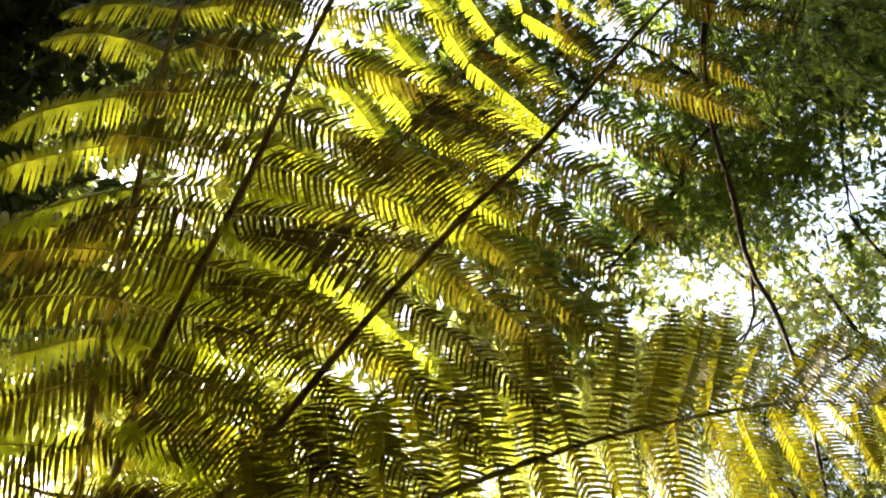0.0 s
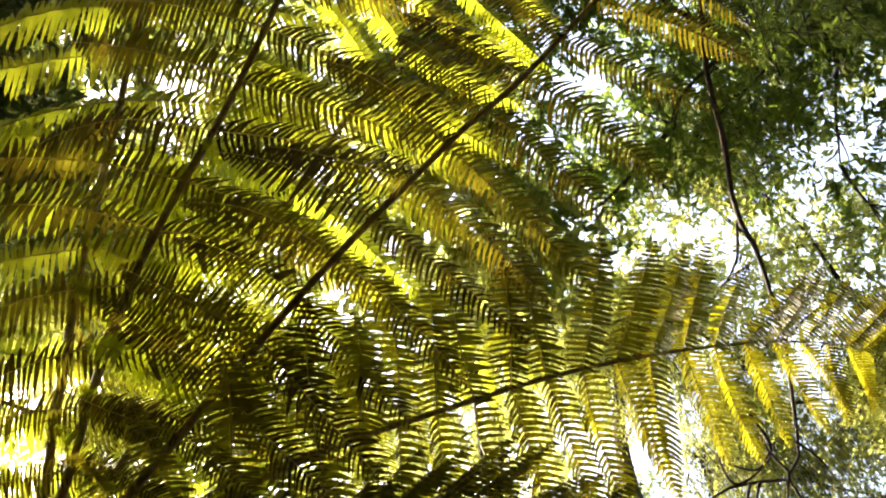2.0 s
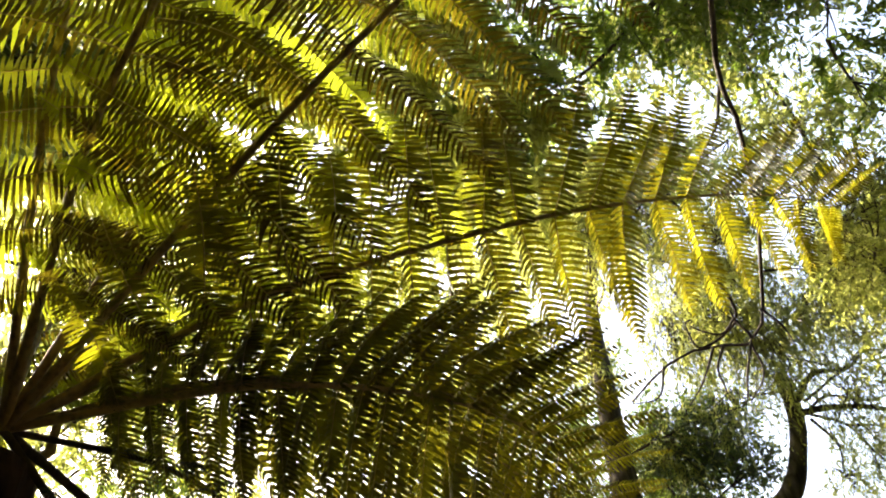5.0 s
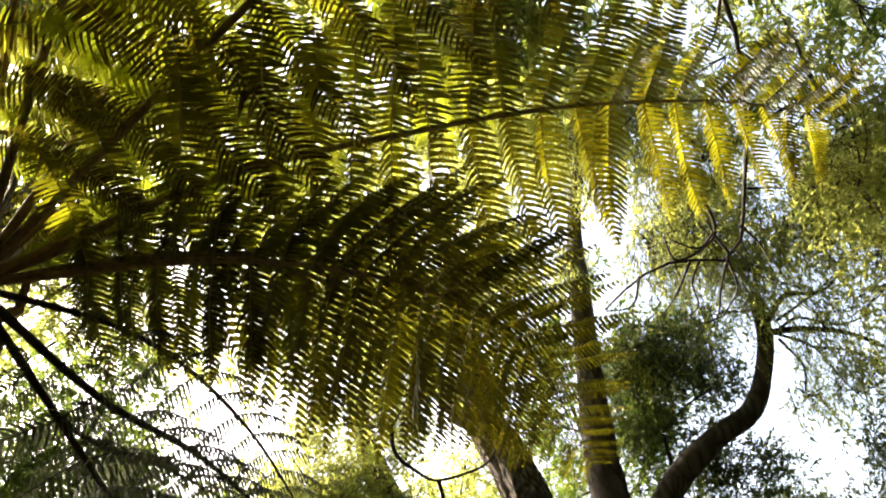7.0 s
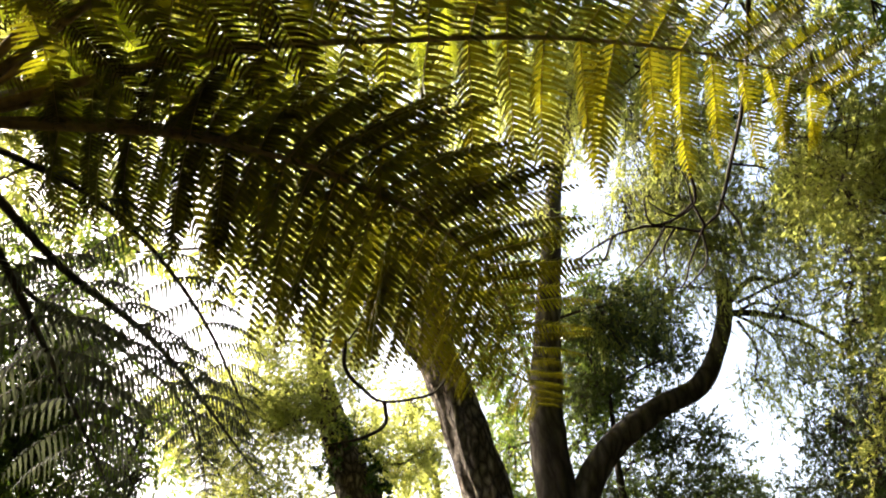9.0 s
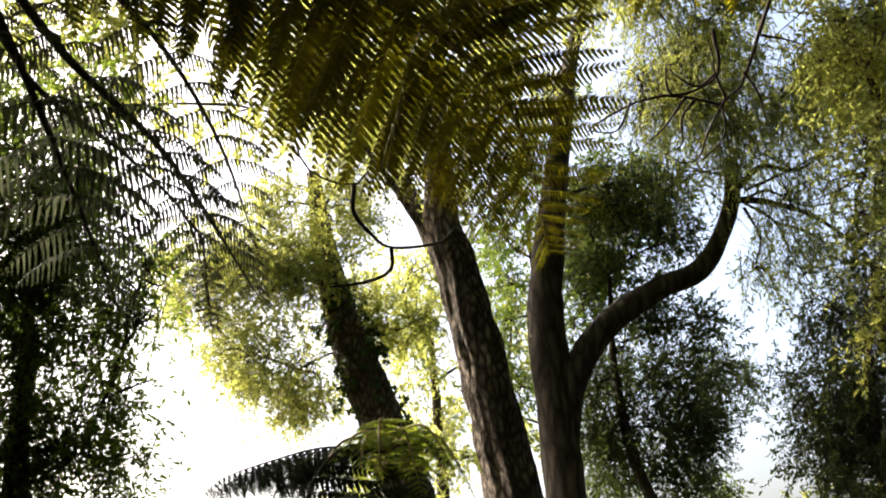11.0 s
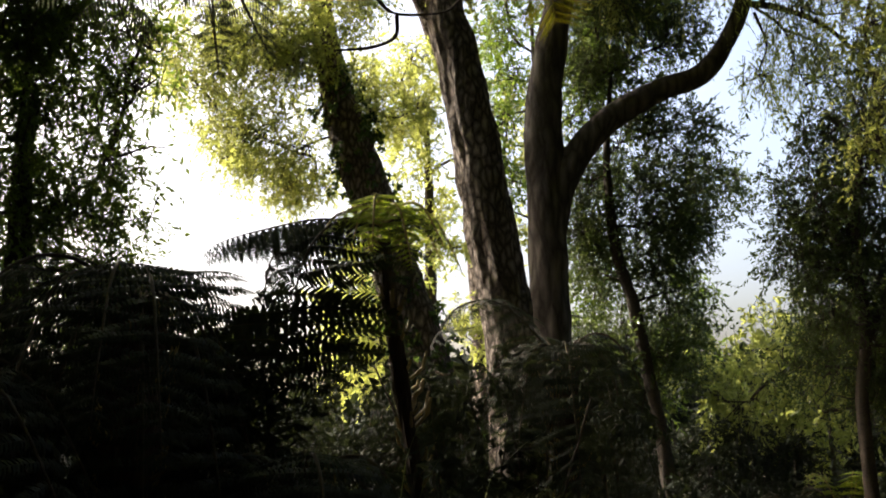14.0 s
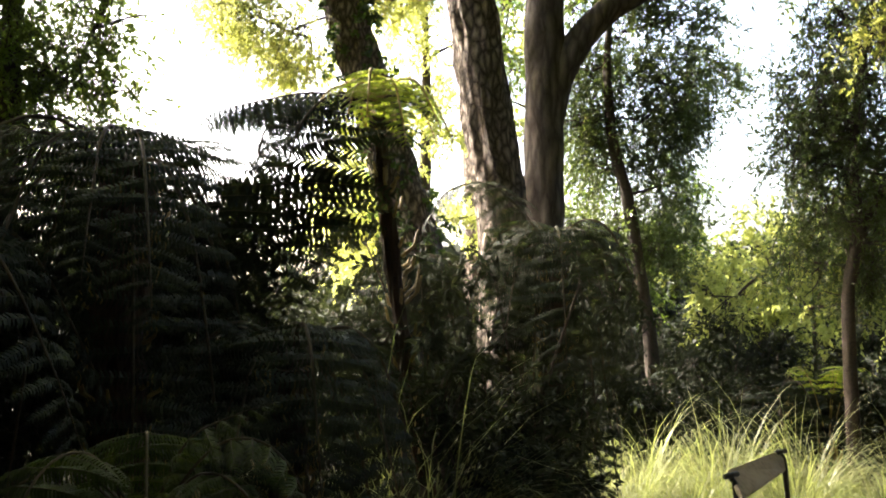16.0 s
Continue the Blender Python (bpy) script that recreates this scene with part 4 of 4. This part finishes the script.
def sunlit_fern():
    """The fern under the leaning trunk: long fronds hanging to one side, and a short crown coloured as if in the sun.
    """
    crown = (-0.43, 5.42, 2.70)
    ob = thing("tree_fern", (-0.12, 5.6, 0), "tree fern with a sunlit green crown and drooping fronds", "tree fern", "tree ferns")
    fern_trunk(ob, (-0.12, 5.6, -0.05), (-0.42, 5.46, 2.64), 0.045, 51)
    for i, (reach, lift, pts) in enumerate([
        (0.20, -0.9, [(-0.75, 5.37, 2.75), (-1.07, 5.28, 2.68), (-1.26, 5.2, 2.61), (-1.34, 5.14, 2.54)]),
        (0.22, -0.9, [(-0.78, 5.56, 2.77), (-1.11, 5.48, 2.7), (-1.29, 5.4, 2.61), (-1.38, 5.34, 2.54)]),
        (0.46, -0.1, [(-0.62, 5.33, 2.74), (-0.76, 5.14, 2.59), (-0.84, 5.07, 2.37), (-0.87, 5.11, 2.12), (-0.87, 5.13, 1.83), (-0.86, 5.15, 1.55)]),
        (0.42, -0.1, [(-0.57, 5.4, 2.71), (-0.65, 5.27, 2.53), (-0.69, 5.26, 2.29), (-0.71, 5.29, 2.02), (-0.7, 5.31, 1.72)]),
        (0.15, -0.8, [(-0.3, 5.54, 2.84), (-0.17, 5.51, 2.75), (-0.1, 5.49, 2.62)]),
        (0.36, -0.1, [(-0.61, 5.53, 2.77), (-0.76, 5.48, 2.7), (-1.0, 5.41, 2.6), (-1.07, 5.39, 2.37), (-1.09, 5.43, 2.1), (-1.09, 5.45, 1.82)]),
        (0.22, -0.2, [(-0.32, 5.36, 2.73), (-0.28, 5.31, 2.5), (-0.26, 5.3, 2.23)]),
    ]):
        frond(ob, [crown, *pts], reach, 0.034 if lift < -0.3 else 0.07, PINNAE_MID, 1020 + i, rib=STALK_SHADE, lift=lift, stalk=0.008, start=0.1 if lift < -0.3 else 0.26)
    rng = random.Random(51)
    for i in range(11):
        frond(ob, radial(crown, 33 * i + 20, rng.uniform(0.28, 0.52), rng.uniform(0.10, 0.2), rng.uniform(0.2, 0.4)), 0.15, 0.034, PINNAE_LIT, 1320 + i)


sunlit_fern()
shaded_fern((-1.5, 4.6), (-1.5, 4.55, 2.2), (-10, 10, 150, 170, 200, 225, 250, 280, 310, 340), 1.15, 0.13, 52)
shaded_fern((0.7, 6.8), (0.66, 6.7, 2.0), (0, 40, 80, 115, 150, 180, 210, 250, 300, 335), 0.8, 0.09, 53, [[(0.4, 6.6, 2.3), (0.2, 6.5, 2.42), (-0.05, 6.45, 2.35), (-0.2, 6.4, 2.1)]])
shaded_fern((-0.3, 7.0), (-0.3, 6.9, 1.8), (0, 45, 90, 130, 165, 200, 240, 290, 330), 0.52, 0.08, 55)
shaded_fern((-0.8, 4.8), (-0.78, 4.7, 1.30), (0, 40, 80, 120, 155, 190, 225, 260, 300, 335), 0.75, 0.09, 59, (), 7)
shaded_fern((-2.3, 3.7), (-2.3, 3.65, 1.75), (0, 35, 70, 105, 140, 180, 230, 280, 320), 1.1, 0.13, 54)
shaded_fern((3.05, 9.5), (3.05, 9.45, 0.75), (0, 50, 100, 150, 190, 230, 270, 310), 0.7, 0.07, 57, (), 0, "low dark fern in the shade behind the sedges")
side = thing("fern", (3.42, 9.15, 0), "small fern with bright sunlit fronds beyond the sedges", "fern")
fern_trunk(side, (3.42, 9.15, -0.05), (3.42, 9.14, 0.35), 0.035, 58)
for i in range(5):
    frond(side, radial((3.42, 9.14, 0.36), 72 * i + 35, 0.5, 0.75, 0.10), 0.16, 0.05, PINNAE_LIT, 940 + i, stalk=0.005, start=0.5)
low = thing("fern", (-0.85, 2.75, 0), "low fern with mossy green arching fronds in the shade", "fern")
fern_trunk(low, (-0.85, 2.75, -0.05), (-0.83, 2.72, 0.98), 0.07, 56)
PINNAE_LOW = [pinna_mesh("pinna_low", 20, s, [FERN_LOW, STALK_SHADE], 0.3, 0.5, 0.15, False, 0.62, fold=0.4) for s in (41, 42, 43)]
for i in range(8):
    frond(low, radial((-0.83, 2.72, 0.98), 45 * i + 28, 0.62, (0.16, 0.30, 0.22)[i % 3], 0.62), 0.2, 0.045, PINNAE_LOW, 900 + i, stalk=0.005, rib=STALK_SHADE)
frond(low, [(-0.83, 2.72, 0.98), (-0.73, 2.71, 1.2), (-0.61, 2.74, 1.27), (-0.51, 2.76, 1.3)], 0.17, 0.04, PINNAE_LOW, 930, stalk=0.005, rib=STALK_SHADE)


def shrub(at, blobs, mat, leaf, cover, seed, label):
    ob = thing("shrub", at, label, "shrub", "undergrowth")
    c = np.array(at)
    rng = np.random.default_rng(seed)
    for bx, by, bz, br in blobs[:8]:
        e = np.array([bx, by, bz]) - c
        v, t = tube(smooth_path([rng.normal(0, 0.05, 3) * [1, 1, 0] - [0, 0, 0.04], e * 0.5 + rng.normal(0, 0.08, 3), e], 8)[0], [0.022, 0.006], 6)
        part("stem", mesh_from("stem", v, t, [TWIG], smooth=True), ob)
    v, t, i = foliage(blobs, leaf, cover, seed, at)
    part("leafage", mesh_from("leafage", v, t, [mat, TWIG], i), ob, kind="stuff")


# Two shrubs added left of the view to cut skylight on the ferns.
for k, (x, y, top) in enumerate([(-4.4, 3.3, 2.9), (-4.3, 5.2, 3.0)]):
    shrub((x, y, 0), [(x + 0.5 * math.cos(j * 2.4), y + 0.6 * math.sin(j * 2.4), top * (0.25 + 0.09 * j), 0.55) for j in range(8)], DEEP, 0.1, 2.2, 330 + k, "added unseen tall shrub keeping light off the tree ferns")
rng = random.Random(9)
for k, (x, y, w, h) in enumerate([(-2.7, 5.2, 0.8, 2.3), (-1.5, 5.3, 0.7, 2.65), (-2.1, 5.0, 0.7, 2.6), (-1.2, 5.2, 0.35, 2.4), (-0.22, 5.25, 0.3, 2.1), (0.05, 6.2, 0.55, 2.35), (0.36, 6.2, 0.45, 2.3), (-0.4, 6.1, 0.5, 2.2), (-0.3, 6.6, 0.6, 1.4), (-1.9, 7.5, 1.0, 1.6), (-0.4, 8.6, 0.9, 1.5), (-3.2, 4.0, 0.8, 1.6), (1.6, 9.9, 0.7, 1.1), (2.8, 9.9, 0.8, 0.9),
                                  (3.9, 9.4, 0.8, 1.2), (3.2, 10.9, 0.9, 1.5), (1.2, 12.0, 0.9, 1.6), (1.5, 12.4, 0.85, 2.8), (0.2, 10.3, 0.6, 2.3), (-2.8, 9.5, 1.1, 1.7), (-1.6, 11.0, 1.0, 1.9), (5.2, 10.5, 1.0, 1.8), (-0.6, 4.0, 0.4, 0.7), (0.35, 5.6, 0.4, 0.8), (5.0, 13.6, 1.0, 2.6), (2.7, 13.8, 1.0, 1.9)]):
    shrub((x, y, 0), [(x + rng.gauss(0, 0.45) * w, y + rng.gauss(0, 0.4) * w, rng.uniform(0.15, 0.85) * h, rng.uniform(0.28, 0.45) * w) for _ in range(10)], UNDER_SHADE, 0.07, 2.6, 300 + k, "dense dark shrub in the shade of the trees")


# ---- sedges ----
def tussock(at, radius, height, blades, seed):
    rng = np.random.default_rng(seed)
    ob = thing("sedge_tussock", at, "sunlit tussock of arching pale green sedge", "grass tussock", "sedge tussocks")
    part("upright_tuft", sedge_blades(radius, height, blades // 6, (0.35, 0.8), rng), ob, kind="stuff")
    part("arching_fringe", sedge_blades(radius, height, blades - blades // 6, (0.75, 1.5), rng), ob, kind="stuff")


def sedge_blades(radius, height, blades, leans, rng):
    vs, ts = [], []
    steps = 6
    for b in range(blades):
        a, lean = rng.uniform(0, 6.283), rng.uniform(*leans)
        o = np.array([math.cos(a), math.sin(a), 0])
        ln = height * rng.uniform(0.7, 1.45)
        p = o * radius * 0.3 * rng.uniform(0, 1) + np.array([rng.normal(0, 0.04), rng.normal(0, 0.04), -0.03])
        w = rng.uniform(0.0028, 0.0065)
        side = np.array([-o[1], o[0], 0])
        turn = side * rng.normal(0, 0.25)
        n = len(vs) * (2 * steps + 1)
        up = radians(88 - 34 * lean + rng.normal(0, 5))
        pts = []
        for k in range(steps):
            f = k / steps
            pts += [p - side * w * (1 - 0.75 * f), p + side * w * (1 - 0.75 * f)]
            p = p + ((o + turn * f) * math.cos(up) + np.array([0, 0, math.sin(up)])) * ln / steps
            up -= radians(lean * (13 + 46 * f + rng.normal(0, 5)))
        pts.append(p)
        vs.append(pts)
        for k in range(steps - 1):
            ts += [(n + 2 * k, n + 2 * k + 1, n + 2 * k + 3), (n + 2 * k, n + 2 * k + 3, n + 2 * k + 2)]
        ts.append((n + 2 * steps - 2, n + 2 * steps - 1, n + 2 * steps))
    return mesh_from("sedge_blades", np.array(vs).reshape(-1, 3), ts, [GRASS])


for i, (x, y, r, h) in enumerate([(1.36, 7.65, 0.6, 0.92), (1.95, 7.5, 0.6, 0.90), (2.47, 7.35, 0.65, 0.95), (3.02, 7.1, 0.5, 0.68), (1.7, 8.2, 0.5, 0.8), (2.25, 8.1, 0.5, 0.8), (2.85, 7.95, 0.5, 0.8), (1.0, 7.2, 0.5, 0.62), (1.6, 6.9, 0.5, 0.55), (2.1, 6.75, 0.5, 0.5),
                                  (-0.44, 5.34, 0.45, 1.3), (-0.15, 5.45, 0.45, 1.2), (2.75, 6.6, 0.5, 0.55), (0.75, 7.9, 0.45, 0.6), (3.5, 7.7, 0.55, 0.75)]):
    tussock((x, y, 0), r, h * 1.12, 640, 200 + i)


# ---- bare branches ----
def branch(label, lines, r0, r1, name="bare_branch"):
    at = lines[0][0]
    ob = thing(name, at, label, "branch")
    for pts in lines:
        path, length = smooth_path(np.array(pts) - np.array(at), 26 if len(pts) < 8 else 200)
        v, t = tube(path, [r0, r1], 8, 0.08, len(pts))
        part("stem", mesh_from("stem", v, t, [TWIG], smooth=True), ob)


tree((3.9, 1.4, 0), "overhanging tree with a long slender drooping branch", [(2.9, 1.9, 6.6, 0.5), (2.6, 2.9, 6.1, 0.45), (3.4, 2.6, 6.3, 0.5)], MID, 0.06, 1.6, 25,
     [(3.9, 1.4, -0.05), (3.8, 1.45, 2.5), (3.5, 1.6, 4.8), (3.2, 1.8, 6.4)], [0.13, 0.11, 0.08, 0.03], TWIG,
     [([(3.45, 1.6, 5.0), (2.6, 2.0, 5.6), (1.9, 2.3, 5.45), (1.68, 2.67, 5.18), (1.62, 2.98, 4.93), (1.55, 3.21, 4.73), (1.56, 3.36, 4.56), (1.62, 3.9, 4.45), (1.62, 4.26, 4.38), (1.52, 4.42, 4.16), (1.43, 4.49, 4.1), (1.2, 4.51, 4.19), (0.99, 4.56, 4.19), (0.77, 4.64, 4.11)], 0.022, 0.006),
      ([(1.54, 3.25, 4.7), (1.47, 3.37, 4.59), (1.37, 3.46, 4.54)], 0.009, 0.004),
      ([(1.4, 4.3, 4.42), (1.41, 4.43, 4.23), (1.2, 4.51, 4.19), (1.17, 4.44, 4.31), (1.21, 4.43, 4.32)], 0.010, 0.004),
      ([(1.43, 4.49, 4.1), (1.42, 4.55, 3.95), (1.3, 4.6, 3.85)], 0.007, 0.003),
      ([(1.43, 4.43, 4.1), (1.39, 4.38, 4.21), (1.38, 4.33, 4.3), (1.36, 4.3, 4.36)], 0.008, 0.0025),
      ([(1.39, 4.38, 4.21), (1.3, 4.43, 4.18), (1.19, 4.41, 4.26), (1.18, 4.39, 4.3)], 0.008, 0.0025),
      ([(1.43, 4.43, 4.1), (1.34, 4.52, 3.97), (1.28, 4.59, 3.86), (1.19, 4.62, 3.86)], 0.008, 0.0025),
      ([(1.24, 4.46, 4.14), (1.13, 4.55, 4.03), (1.02, 4.61, 3.96)], 0.008, 0.0025),
      ([(0.98, 4.51, 4.17), (0.9, 4.59, 4.06), (0.76, 4.6, 4.08)], 0.008, 0.0025),
      ([(1.52, 4.35, 4.19), (1.58, 4.39, 4.08), (1.6, 4.44, 3.97)], 0.008, 0.0025),
      ([(1.6, 4.24, 4.32), (1.7, 4.23, 4.28), (1.77, 4.22, 4.24)], 0.008, 0.0025),
      ([(1.29, 4.46, 4.13), (1.22, 4.52, 4.05), (1.21, 4.57, 3.94), (1.13, 4.61, 3.91)], 0.008, 0.0025)], sides=16, wobble=0.1)
branch("dark looping vine stem hanging from the canopy", [
    [(-1.0, 10.3, 9.7), (-0.8, 6.5, 7.5), (-0.49, 2.75, 3.58), (-0.47, 2.84, 3.44), (-0.48, 2.9, 3.33), (-0.48, 2.96, 3.22), (-0.44, 3.0, 3.15), (-0.37, 3.02, 3.12), (-0.31, 3.04, 3.11), (-0.26, 3.02, 3.15)],
    [(-0.31, 3.03, 3.11), (-0.32, 3.07, 3.03), (-0.27, 3.1, 2.96), (-0.21, 3.13, 2.92), (-0.06, 3.13, 2.92), (0.0, 3.12, 2.96)],
    [(-0.21, 3.13, 2.92), (-0.22, 3.15, 2.85), (-0.3, 3.16, 2.82), (-0.42, 3.15, 2.81)]], 0.0075, 0.0035, "vine")


# ---- low sign among the sedges ----
def sign():
    ob = thing("garden_sign", (1.5, 4.65, 0), "low grey garden sign panel on black metal legs", "sign")
    c = Vector(ob.location)
    grey = rough_material("weathered_panel", [(0.3, (0.24, 0.18, 0.12)), (0.7, (0.38, 0.30, 0.21))], 6, (1, 1, 1), 0.15, 30, 0.7, 0.003)
    black = rough_material("black_metal", [(0.3, (0.008, 0.008, 0.008)), (0.7, (0.025, 0.024, 0.022))], 20, (1, 1, 1), 0.1, 60, 0.5, 0.002)
    p = [Vector(q) - c for q in ((1.18, 4.54, 0.86), (1.62, 5.14, 0.87), (1.59, 5.0, 0.79), (1.19, 4.38, 0.76))]
    n = (p[1] - p[0]).cross(p[3] - p[0]).normalized()
    bm = bmesh.new()
    top = [bm.verts.new(q) for q in p]
    low = [bm.verts.new(q + n * 0.022 * (-1 if n.z > 0 else 1)) for q in p]
    bm.faces.new(top), bm.faces.new(low[::-1])
    for i in range(4):
        bm.faces.new((top[i], low[i], low[(i + 1) % 4], top[(i + 1) % 4]))
    bmesh.ops.recalc_face_normals(bm, faces=bm.faces)
    bmesh.ops.bevel(bm, geom=bm.edges, offset=0.004, segments=2, affect="EDGES")
    me = bpy.data.meshes.new("panel")
    bm.to_mesh(me)
    bm.free()
    me.materials.append(grey)
    part("panel", me, ob, "grey weathered panel")
    for q in (p[0].lerp(p[3], 0.4), p[1].lerp(p[2], 0.4)):
        foot = Vector((q.x + 0.06, q.y, -0.03))
        v, t = tube([np.array(q + Vector((-0.03, 0, 0.03))), np.array(q + Vector((0.0, 0, -0.01))), np.array(q.lerp(foot, 0.5)), np.array(foot)], [0.014, 0.012], 10)
        leg = part("leg", mesh_from("leg", v, t, [black], smooth=True), ob, "black metal leg")
        v, t = tube([np.array(q + Vector((-0.05, -0.03, 0.022))), np.array(q + Vector((0.02, 0.03, 0.026)))], [0.013, 0.013], 8)
        part("clamp", mesh_from("clamp", v, t, [black], smooth=True), leg)


sign()
